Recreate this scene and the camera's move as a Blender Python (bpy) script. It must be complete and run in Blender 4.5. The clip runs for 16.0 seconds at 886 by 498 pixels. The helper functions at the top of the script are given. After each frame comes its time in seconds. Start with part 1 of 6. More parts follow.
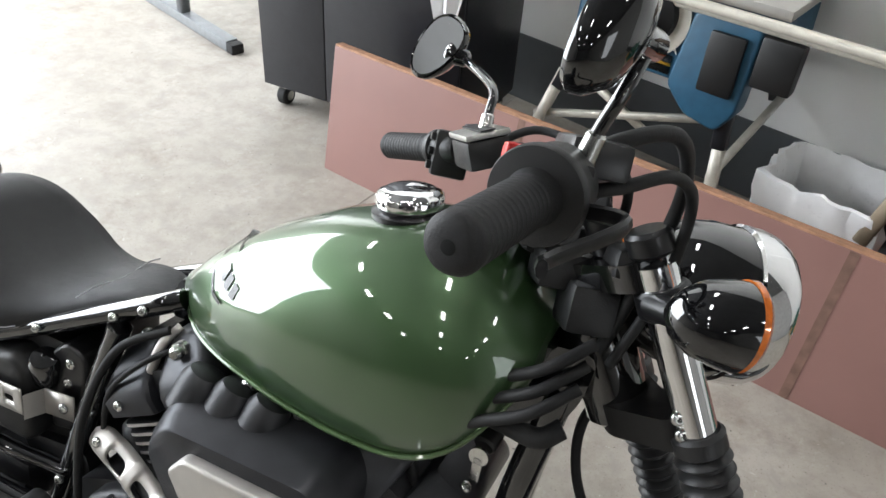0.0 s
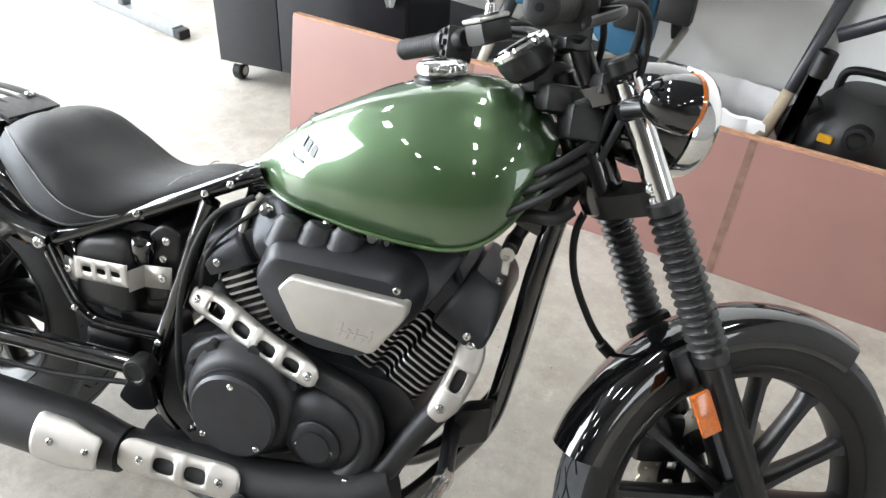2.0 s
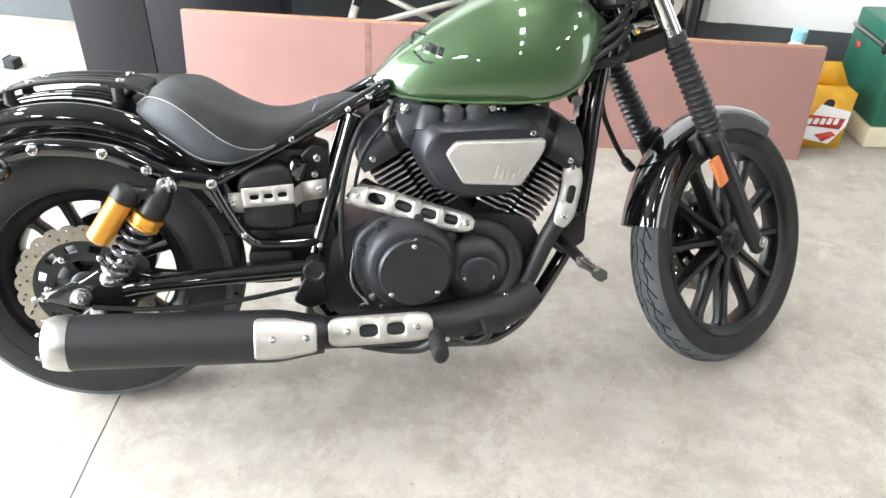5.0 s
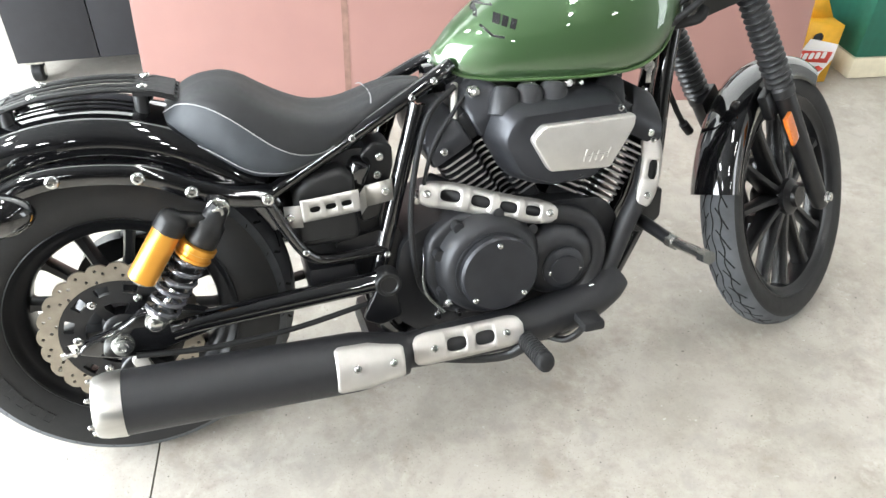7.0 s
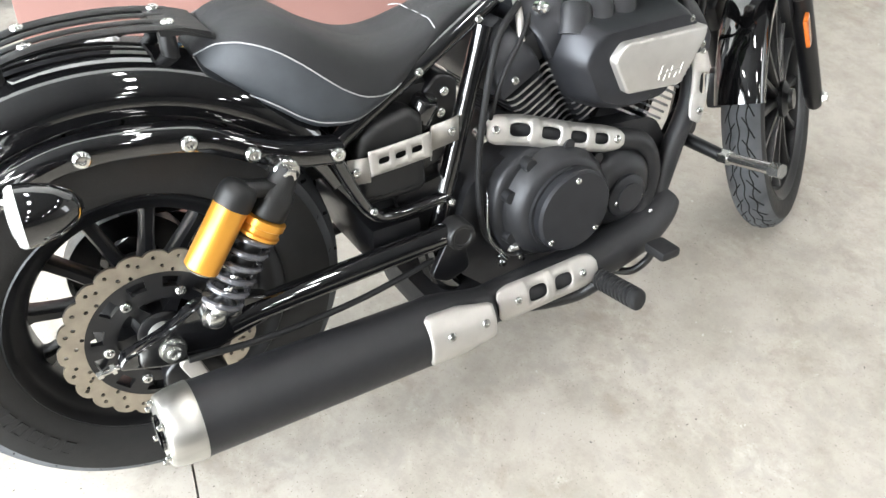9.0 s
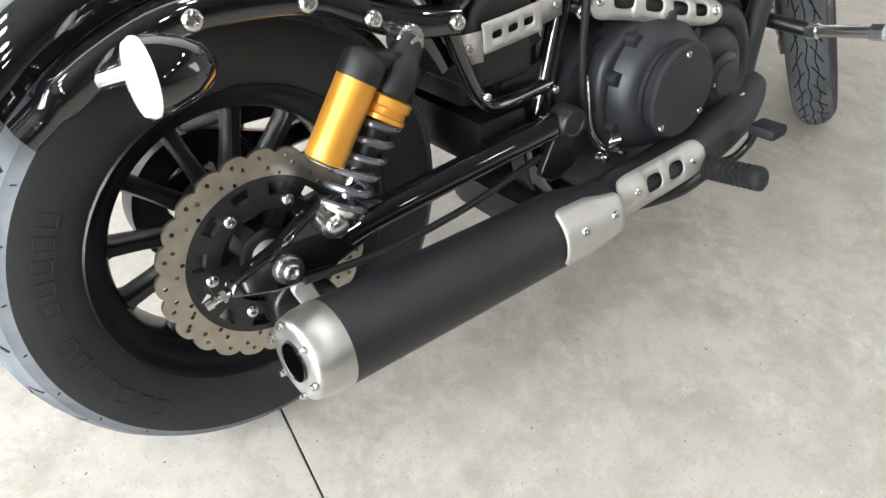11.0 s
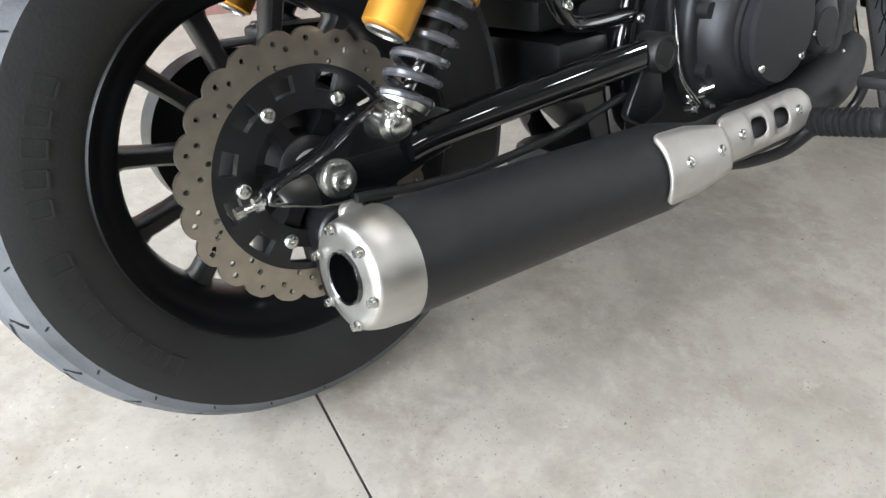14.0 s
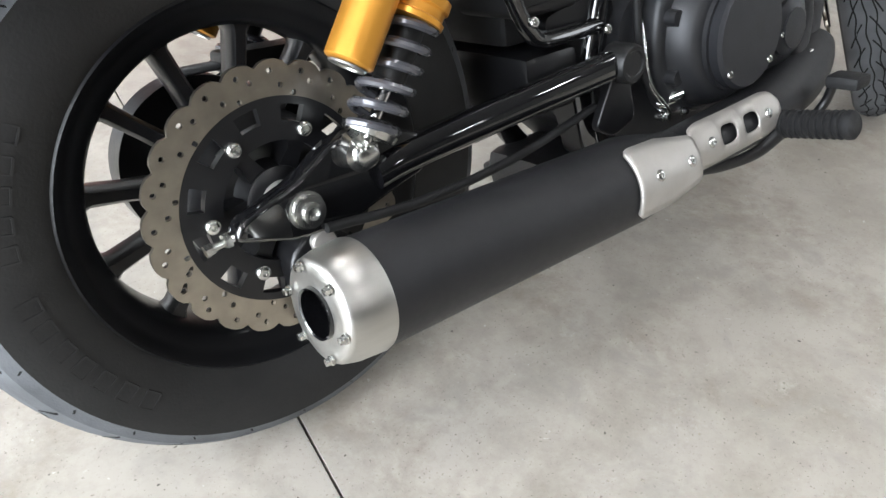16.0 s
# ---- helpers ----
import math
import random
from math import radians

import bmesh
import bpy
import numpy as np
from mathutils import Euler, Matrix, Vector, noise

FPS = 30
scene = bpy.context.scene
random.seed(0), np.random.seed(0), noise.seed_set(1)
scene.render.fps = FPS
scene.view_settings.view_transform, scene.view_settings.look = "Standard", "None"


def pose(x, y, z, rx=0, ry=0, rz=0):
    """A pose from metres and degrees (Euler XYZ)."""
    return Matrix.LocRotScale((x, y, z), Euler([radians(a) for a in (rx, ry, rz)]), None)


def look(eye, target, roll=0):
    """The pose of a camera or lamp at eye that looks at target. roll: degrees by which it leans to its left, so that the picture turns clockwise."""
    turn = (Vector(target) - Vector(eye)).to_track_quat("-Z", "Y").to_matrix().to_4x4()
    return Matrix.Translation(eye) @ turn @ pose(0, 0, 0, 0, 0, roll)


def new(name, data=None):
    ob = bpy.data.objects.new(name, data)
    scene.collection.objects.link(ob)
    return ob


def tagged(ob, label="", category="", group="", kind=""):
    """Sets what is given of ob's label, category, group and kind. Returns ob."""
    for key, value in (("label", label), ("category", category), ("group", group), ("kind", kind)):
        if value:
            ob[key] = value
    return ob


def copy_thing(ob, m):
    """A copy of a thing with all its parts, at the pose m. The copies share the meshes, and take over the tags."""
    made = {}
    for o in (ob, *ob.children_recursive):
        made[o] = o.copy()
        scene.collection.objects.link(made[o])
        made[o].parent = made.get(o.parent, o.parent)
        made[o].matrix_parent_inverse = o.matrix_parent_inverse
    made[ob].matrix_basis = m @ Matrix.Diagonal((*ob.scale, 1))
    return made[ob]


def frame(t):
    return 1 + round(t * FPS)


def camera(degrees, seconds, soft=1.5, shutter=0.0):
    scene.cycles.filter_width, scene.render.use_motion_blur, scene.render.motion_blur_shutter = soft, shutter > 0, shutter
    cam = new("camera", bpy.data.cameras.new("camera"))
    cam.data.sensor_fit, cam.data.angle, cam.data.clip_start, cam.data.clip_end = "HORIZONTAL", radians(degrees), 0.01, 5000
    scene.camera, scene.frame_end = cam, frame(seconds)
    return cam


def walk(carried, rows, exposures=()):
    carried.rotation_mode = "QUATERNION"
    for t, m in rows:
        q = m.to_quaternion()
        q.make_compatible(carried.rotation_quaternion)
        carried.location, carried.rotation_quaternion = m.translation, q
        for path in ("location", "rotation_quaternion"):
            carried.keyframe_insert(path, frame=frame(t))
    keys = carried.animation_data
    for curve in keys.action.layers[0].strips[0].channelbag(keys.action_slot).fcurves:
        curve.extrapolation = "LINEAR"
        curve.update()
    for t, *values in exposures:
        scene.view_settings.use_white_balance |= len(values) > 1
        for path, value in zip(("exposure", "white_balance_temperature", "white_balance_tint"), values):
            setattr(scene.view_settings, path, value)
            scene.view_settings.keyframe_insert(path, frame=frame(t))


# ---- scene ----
cam = camera(61.1, 16.0)
PATH = [
    (0, (1.222, -0.522, 1.39), (0.66, 0.962, 0.173), 4.7),
    (0.5, (1.192, -0.572, 1.386), (0.745, 0.964, 0.186), 3.7),
    (1, (1.202, -0.659, 1.382), (0.816, 0.909, 0.203), 5.3),
    (1.5, (1.221, -0.803, 1.384), (0.846, 0.754, 0.185), 3.8),
    (2, (1.199, -0.93, 1.392), (0.84, 0.625, 0.187), 3.8),
    (2.5, (1.104, -1.084, 1.38), (0.895, 0.501, 0.178), 2.2),
    (3, (1.028, -1.234, 1.378), (0.955, 0.35, 0.159), 3.1),
    (3.5, (0.948, -1.333, 1.374), (0.983, 0.288, 0.203), 2.9),
    (4, (0.836, -1.429, 1.387), (0.958, 0.187, 0.214), 3.6),
    (4.5, (0.654, -1.474, 1.393), (0.87, 0.156, 0.254), 2.3),
    (5, (0.496, -1.473, 1.383), (0.821, 0.119, 0.216), 2.6),
    (7.5, (0.127, -1.129, 1.348), (0.753, 0.245, 0.036), 3.4),
    (8, (0.013, -1.076, 1.33), (0.752, 0.191, -0.029), 5.9),
    (8.5, (-0.059, -0.971, 1.284), (0.733, 0.229, -0.106), 6.9),
    (9, (-0.106, -0.87, 1.263), (0.777, 0.245, -0.143), 8.1),
    (9.5, (-0.167, -0.827, 1.242), (0.755, 0.22, -0.19), 8.9),
    (10, (-0.258, -0.762, 1.205), (0.701, 0.181, -0.275), 7.7),
    (12.5, (-0.338, -0.705, 0.782), (0.754, 0.443, -0.438), 5.0),
    (13, (-0.348, -0.714, 0.762), (0.738, 0.462, -0.437), 4.9),
    (13.5, (-0.345, -0.699, 0.744), (0.734, 0.502, -0.438), 4.6),
    (14, (-0.345, -0.695, 0.746), (0.734, 0.507, -0.435), 4.2),
    (14.5, (-0.336, -0.692, 0.741), (0.759, 0.505, -0.429), 4.2),
    (15, (-0.33, -0.692, 0.742), (0.763, 0.502, -0.432), 3.1),
    (15.5, (-0.335, -0.695, 0.742), (0.751, 0.516, -0.422), 2.8),
    (16, (-0.319, -0.686, 0.782), (0.771, 0.474, -0.429), 3.0),
]
walk(cam, [(t, look(eye, target, roll)) for t, eye, target, roll in PATH],
     [(0, -0.05, 6280, 9), (1.5, 0.34, 6280, 9), (2.0, 0.66, 6260, 8), (3.0, 1.05, 6340, 10), (5.0, 1.12, 6270, 8), (7.5, 1.09, 6250, 7), (9.0, 1.03, 6310, 8), (10.0, 0.8, 6300, 8), (12.5, 0.38, 6180, 8), (16.0, 0.4, 6180, 9)])

# ---- world, door light, exposure ----
world = bpy.data.worlds.new("sky")
scene.world = world
world.use_nodes = True
wn = world.node_tree
sky = wn.nodes.new("ShaderNodeTexSky")
sky.sky_type = "NISHITA"
sky.sun_disc = False
sky.sun_elevation, sky.sun_rotation = radians(50), radians(200)
wn.links.new(sky.outputs[0], wn.nodes["Background"].inputs[0])
wn.nodes["Background"].inputs[1].default_value = 0.15
SUN = bpy.data.lights.new("sun", "SUN")
SUN.energy, SUN.angle, SUN.color = 3.0, radians(0.5), (1.0, 0.96, 0.9)
new("sun", SUN).matrix_world = look((-8, -6, 12), (-2, 0, 0))


def area(name, eye, target, w, h, power, color=(1, 1, 1)):
    d = bpy.data.lights.new(name, "AREA")
    d.shape, d.size, d.size_y, d.energy, d.color = "RECTANGLE", w, h, power, color
    ob = new(name, d)
    ob.matrix_world = look(eye, target)
    return ob


area("door_daylight", (-3.45, 0.2, 1.6), (0, 0.2, 1.0), 5.2, 3.0, 550, (0.96, 0.98, 1.0))
# Fill lamp added to lift the east side; that wall has no opening.
area("east_door_daylight", (5.1, -2.4, 1.55), (1.5, 0.2, 0.6), 1.8, 2.1, 28, (0.96, 0.98, 1.0))


# ---- materials ----
def material(name, color, rough=0.5, metal=0.0, var=0.12, scale=30.0, fine=0.0, fine_scale=400.0, coat=0.0,
             rough_var=0.08, dark=None, aniso=0.0, spec=0.5, stretch=(1, 1, 1), islands=0.0):
    m = bpy.data.materials.new(name)
    m.use_nodes = True
    nt = m.node_tree
    b = nt.nodes["Principled BSDF"]
    tc = nt.nodes.new("ShaderNodeTexCoord")
    mp = nt.nodes.new("ShaderNodeMapping")
    mp.inputs["Scale"].default_value = stretch
    nt.links.new(tc.outputs["Object"], mp.inputs[0])
    n1 = nt.nodes.new("ShaderNodeTexNoise")
    n1.inputs["Scale"].default_value, n1.inputs["Detail"].default_value = scale, 6
    nt.links.new(mp.outputs[0], n1.inputs["Vector"])
    mix = nt.nodes.new("ShaderNodeMix")
    mix.data_type = "RGBA"
    lo = dark or tuple(c * (1 - var) for c in color)
    hi = tuple(min(1, c * (1 + var)) for c in color)
    mix.inputs[6].default_value, mix.inputs[7].default_value = (*lo, 1), (*hi, 1)
    ramp = nt.nodes.new("ShaderNodeMapRange")
    ramp.inputs[1].default_value, ramp.inputs[2].default_value = 0.3, 0.7
    nt.links.new(n1.outputs[0], ramp.inputs[0])
    nt.links.new(ramp.outputs[0], mix.inputs[0])
    nt.links.new(mix.outputs[2], b.inputs["Base Color"])
    rr = nt.nodes.new("ShaderNodeMapRange")
    rr.inputs[3].default_value, rr.inputs[4].default_value = max(0.02, rough - rough_var), rough + rough_var
    n2 = nt.nodes.new("ShaderNodeTexNoise")
    n2.inputs["Scale"].default_value, n2.inputs["Detail"].default_value = scale * 3.7, 4
    nt.links.new(mp.outputs[0], n2.inputs["Vector"])
    nt.links.new(n2.outputs[0], rr.inputs[0])
    nt.links.new(rr.outputs[0], b.inputs["Roughness"])
    b.inputs["Metallic"].default_value = metal
    b.inputs["Coat Weight"].default_value = coat
    b.inputs["Coat Roughness"].default_value = 0.03
    b.inputs["Specular IOR Level"].default_value = spec
    b.inputs["Anisotropic"].default_value = aniso
    if fine:
        n3 = nt.nodes.new("ShaderNodeTexNoise")
        n3.inputs["Scale"].default_value, n3.inputs["Detail"].default_value = fine_scale, 3
        nt.links.new(mp.outputs[0], n3.inputs["Vector"])
        bp = nt.nodes.new("ShaderNodeBump")
        bp.inputs["Strength"].default_value, bp.inputs["Distance"].default_value = fine, 0.002
        nt.links.new(n3.outputs[0], bp.inputs["Height"])
        nt.links.new(bp.outputs[0], b.inputs["Normal"])
    return m


def emitter(name, color, strength):
    m = bpy.data.materials.new(name)
    m.use_nodes = True
    b = m.node_tree.nodes["Principled BSDF"]
    b.inputs["Base Color"].default_value = (*color, 1)
    b.inputs["Emission Color"].default_value = (*color, 1)
    b.inputs["Emission Strength"].default_value = strength
    return m


GLOSS = material("gloss_black_paint", (0.004, 0.004, 0.0045), 0.05, 0, coat=1.0, rough_var=0.02, scale=8)
GLOSS.node_tree.nodes["Principled BSDF"].inputs["Coat IOR"].default_value = 1.58
SATIN = material("satin_black_paint", (0.0049, 0.0049, 0.0056), 0.32, 0, fine=0.05, fine_scale=900)
ENGINE = material("engine_charcoal", (0.028, 0.0285, 0.031), 0.42, 0.45, fine=0.12, fine_scale=1200, rough_var=0.05)
ENGINE2 = material("airbox_charcoal", (0.029, 0.030, 0.034), 0.38, 0.5, fine=0.08, fine_scale=1500, rough_var=0.05)
EXHAUST = material("matte_black_exhaust", (0.011, 0.011, 0.0125), 0.5, 0.1, fine=0.1, fine_scale=1500)
PLASTIC = material("black_plastic", (0.0049, 0.0049, 0.0052), 0.45, 0, fine=0.15, fine_scale=700)
ALU = material("satin_aluminium", (0.5, 0.48, 0.45), 0.45, 0.75, var=0.06, fine=0.06, fine_scale=1400, rough_var=0.06)
ALU2 = material("brushed_aluminium", (0.52, 0.515, 0.49), 0.36, 1.0, var=0.08, scale=60, stretch=(0.15, 1, 1), fine=0.05)
FINEDGE = material("machined_fin_edge", (0.4, 0.4, 0.4), 0.42, 1.0, var=0.15)
CHROME = material("chrome", (0.82, 0.82, 0.82), 0.05, 1.0, var=0.03, rough_var=0.02)
BOLT = material("zinc_bolt", (0.62, 0.62, 0.6), 0.22, 1.0, var=0.12)
STEEL = material("disc_steel", (0.38, 0.345, 0.29), 0.34, 1.0, var=0.12, scale=50, fine=0.05)
GOLD = material("gold_anodised", (0.66, 0.31, 0.045), 0.3, 0.6, var=0.02, rough_var=0.02)
SPRING = material("grey_spring_paint", (0.09, 0.09, 0.1), 0.22, 0.4, coat=0.4)
RUBBER = material("black_rubber", (0.01, 0.01, 0.0105), 0.62, 0, fine=0.2, fine_scale=600, spec=0.35)
BOOT = material("boot_rubber", (0.016, 0.016, 0.017), 0.4, 0, fine=0.08, fine_scale=600, spec=0.5)
TYRE = material("tyre_rubber", (0.0125, 0.0122, 0.012), 0.6, 0, var=0.2, scale=18, fine=0.12, fine_scale=300, spec=0.35)
TREAD = material("tread_rubber", (0.08, 0.084, 0.09), 0.7, 0, var=0.35, scale=14, fine=0.25, fine_scale=350, spec=0.3)
VINYL = material("seat_vinyl", (0.013, 0.0135, 0.015), 0.52, 0, fine=0.35, fine_scale=900, spec=0.45)
VINYL_SIDE = material("seat_side_vinyl", (0.03, 0.034, 0.039), 0.55, 0, fine=0.3, fine_scale=900, spec=0.45)
THREAD = material("grey_stitching", (0.3, 0.3, 0.3), 0.8)
GREEN = material("metallic_green_paint", (0.048, 0.096, 0.037), 0.35, 0.52, var=0.05, scale=1500, coat=1.0, rough_var=0.02)
GREEN.node_tree.nodes["Principled BSDF"].inputs["Coat IOR"].default_value = 1.75
GREEN_EDGE = material("green_flange_paint", (0.06, 0.11, 0.038), 0.3, 0.3, coat=1.0)
DECAL = material("black_decal", (0.01, 0.01, 0.01), 0.25)
ORANGE = material("orange_reflector", (0.6, 0.15, 0.02), 0.2, 0, coat=1.0, var=0.15, scale=200)
LENS = material("clear_lens_plastic", (0.78, 0.78, 0.76), 0.2, 0.15, var=0.2, scale=120, coat=1.0)
RED = material("red_plastic", (0.55, 0.02, 0.02), 0.35)
BOARD = material("melamine_board", (0.25, 0.135, 0.115), 0.42, 0, var=0.05, scale=5, fine=0.02)
BOARD_EDGE = material("raw_board_edge", (0.36, 0.19, 0.11), 0.75, 0, var=0.25, scale=40, fine=0.3)
STRIP = material("worn_board_strip", (0.17, 0.095, 0.07), 0.7, 0, var=0.3, scale=30)
CABINET = material("charcoal_cabinet_paint", (0.013, 0.0135, 0.017), 0.4, 0, fine=0.04)
WALL = material("white_wall_paint", (0.82, 0.82, 0.8), 0.7, 0, var=0.03, scale=3, fine=0.06, fine_scale=120)
BAND = material("dark_grey_wall_paint", (0.07, 0.077, 0.083), 0.6, 0, var=0.1, scale=6, fine=0.08, fine_scale=120)
CEIL = material("grey_ceiling_panels", (0.1, 0.1, 0.1), 0.8, 0, var=0.1, scale=2)
UNSEEN_GREY = material("unseen_wall_grey", (0.2, 0.195, 0.185), 0.6, 0, var=0.15, scale=4)
FIXTURE = material("white_enamel", (0.75, 0.75, 0.73), 0.4)
TUBE = emitter("glowing_diffuser", (1.0, 0.97, 0.93), 38.0)
MIRROR = material("mirror_glass", (0.6, 0.61, 0.61), 0.02, 1.0, var=0.0, rough_var=0.0)


def concrete():
    m = bpy.data.materials.new("worn_concrete")
    m.use_nodes = True
    nt = m.node_tree
    b = nt.nodes["Principled BSDF"]
    tc = nt.nodes.new("ShaderNodeTexCoord")

    def tex(scale, detail, rough=0.55, dist=0.0):
        n = nt.nodes.new("ShaderNodeTexNoise")
        n.inputs["Scale"].default_value, n.inputs["Detail"].default_value = scale, detail
        n.inputs["Roughness"].default_value, n.inputs["Distortion"].default_value = rough, dist
        nt.links.new(tc.outputs["Object"], n.inputs["Vector"])
        return n

    def ramp(src, a, z):
        r = nt.nodes.new("ShaderNodeMapRange")
        r.inputs[1].default_value, r.inputs[2].default_value = a, z
        nt.links.new(src, r.inputs[0])
        return r.outputs[0]

    def mix(fac, a, c):
        x = nt.nodes.new("ShaderNodeMix")
        x.data_type = "RGBA"
        for s, v in ((0, fac), (6, a), (7, c)):
            if isinstance(v, (tuple, float)):
                x.inputs[s].default_value = v
            else:
                nt.links.new(v, x.inputs[s])
        return x.outputs[2]

    big = ramp(tex(1.6, 9, 0.68, 0.15).outputs[0], 0.35, 0.68)
    c = mix(big, (0.333, 0.306, 0.264, 1), (0.427, 0.396, 0.349, 1))
    mid = ramp(tex(7, 10, 0.76, 0.1).outputs[0], 0.45, 0.75)
    c = mix(mid, c, (0.239, 0.210, 0.173, 1))
    light = ramp(tex(6, 10, 0.78, 0.15).outputs[0], 0.58, 0.72)
    c = mix(light, c, (0.477, 0.455, 0.414, 1))
    speck = ramp(tex(190, 3, 0.65).outputs[0], 0.63, 0.68)
    c = mix(speck, c, (0.180, 0.158, 0.131, 1))
    chip = ramp(tex(38, 5, 0.75, 0.4).outputs[0], 0.66, 0.70)
    c = mix(chip, c, (0.558, 0.540, 0.504, 1))
    stain = ramp(tex(3.1, 10, 0.75, 0.2).outputs[0], 0.54, 0.78)
    c = mix(stain, c, (0.194, 0.153, 0.113, 1))
    cloud = ramp(tex(13, 12, 0.72, 0.6).outputs[0], 0.5, 0.72)
    c = mix(cloud, c, (0.297, 0.275, 0.243, 1))
    pit = ramp(tex(75, 2, 0.5, 0.3).outputs[0], 0.735, 0.755)
    c = mix(pit, c, (0.090, 0.077, 0.063, 1))
    nt.links.new(c, b.inputs["Base Color"])
    rr = nt.nodes.new("ShaderNodeMapRange")
    rr.inputs[3].default_value, rr.inputs[4].default_value = 0.38, 0.62
    nt.links.new(tex(3, 6).outputs[0], rr.inputs[0])
    nt.links.new(rr.outputs[0], b.inputs["Roughness"])
    bp = nt.nodes.new("ShaderNodeBump")
    bp.inputs["Strength"].default_value, bp.inputs["Distance"].default_value = 0.12, 0.004
    nt.links.new(tex(45, 8, 0.7).outputs[0], bp.inputs["Height"])
    nt.links.new(bp.outputs[0], b.inputs["Normal"])
    return m


CONCRETE = concrete()


# ---- mesh helpers ----
def finish(bm, material_, smooth=True, angle=40):
    bmesh.ops.remove_doubles(bm, verts=bm.verts, dist=1e-5)
    bmesh.ops.recalc_face_normals(bm, faces=bm.faces)
    me = bpy.data.meshes.new("mesh")
    for e in bm.edges:
        if len(e.link_faces) == 2 and e.calc_face_angle(0) > radians(angle):
            e.smooth = False
    bm.to_mesh(me)
    bm.free()
    if smooth:
        me.polygons.foreach_set("use_smooth", [True] * len(me.polygons))
    for one in material_ if isinstance(material_, (list, tuple)) else [material_]:
        me.materials.append(one)
    return me


def part(name, bm, material_, parent=None, label="", m=None, smooth=True, angle=40):
    ob = new(name, finish(bm, material_, smooth, angle))
    if parent is not None:
        ob.parent = parent
    if m is not None:
        ob.matrix_basis = m
    return tagged(ob, label)


def box(bm, lo, hi, bevel=0.0, m=None):
    verts = bmesh.ops.create_cube(bm, size=1)["verts"]
    lo, hi = Vector(lo), Vector(hi)
    for v in verts:
        v.co = Vector([(lo[i] + hi[i]) / 2 + v.co[i] * (hi[i] - lo[i]) for i in range(3)])
    if bevel:
        es = {e for v in verts for e in v.link_edges}
        r = bmesh.ops.bevel(bm, geom=list(es), offset=bevel, segments=2, affect="EDGES", profile=0.6)
        verts = list({v for v in r["verts"]} | {v for v in verts if v.is_valid})
    if m is not None:
        bmesh.ops.transform(bm, matrix=m, verts=list({v for v in verts if v.is_valid}))
    return bm


def frame_of(d):
    d = Vector(d).normalized()
    a = Vector((0, 1, 0)) if abs(d.y) < 0.9 else Vector((1, 0, 0))
    u = d.cross(a).normalized()
    return d, u, d.cross(u)


def rings(bm, loops, caps=True, closed=True):
    """Skin between rings of points, each ring with as many points as the next."""
    vs = [[bm.verts.new(p) for p in ring] for ring in loops]
    n = len(vs[0])
    for a, b in zip(vs, vs[1:]):
        for i in range(n if closed else n - 1):
            bm.faces.new((a[i], a[(i + 1) % n], b[(i + 1) % n], b[i]))
    if caps and closed:
        bm.faces.new(vs[0][::-1])
        bm.faces.new(vs[-1])
    return vs


def lathe(bm, p0, axis, profile, seg=32, caps=True, squash=1.0):
    """Profile of (distance along the axis, radius)."""
    d, u, w = frame_of(axis)
    p0 = Vector(p0)
    rings(bm, [[p0 + d * s + (u * math.cos(2 * math.pi * i / seg) + w * squash * math.sin(2 * math.pi * i / seg)) * max(r, 1e-4)
                for i in range(seg)] for s, r in profile], caps)
    return bm


def rod(bm, p0, p1, r0, r1=None, seg=16, bevel=0.0):
    p0, p1 = Vector(p0), Vector(p1)
    r1 = r0 if r1 is None else r1
    n = (p1 - p0).length
    b = min(bevel, n / 3)
    prof = [(0, r0 - b), (b, r0), (n - b, r1), (n, r1 - b)] if b else [(0, r0), (n, r1)]
    return lathe(bm, p0, p1 - p0, prof, seg)


def curve_points(pts, n=8):
    pts = [Vector(p) for p in pts]
    out = []
    ext = [2 * pts[0] - pts[1], *pts, 2 * pts[-1] - pts[-2]]
    for i in range(1, len(ext) - 2):
        a, b, c, d = ext[i - 1:i + 3]
        for k in range(n):
            t = k / n
            out.append(0.5 * (2 * b + (c - a) * t + (2 * a - 5 * b + 4 * c - d) * t * t + (3 * b - a - 3 * c + d) * t ** 3))
    out.append(pts[-1])
    return out


def tube(bm, pts, r, seg=12, n=8, smooth=True, flat=1.0, up=None):
    pts = curve_points(pts, n) if smooth else [Vector(p) for p in pts]
    rr = r if callable(r) else (lambda t: r)
    loops, u = [], None
    for i, p in enumerate(pts):
        d = (pts[min(i + 1, len(pts) - 1)] - pts[max(i - 1, 0)]).normalized()
        if u is None:
            u = Vector(up) if up else frame_of(d)[1]
        u = (u - d * u.dot(d)).normalized()
        w = d.cross(u)
        q = rr(i / (len(pts) - 1))
        loops.append([p + (u * math.cos(2 * math.pi * k / seg) + w * flat * math.sin(2 * math.pi * k / seg)) * q for k in range(seg)])
    rings(bm, loops)
    return bm


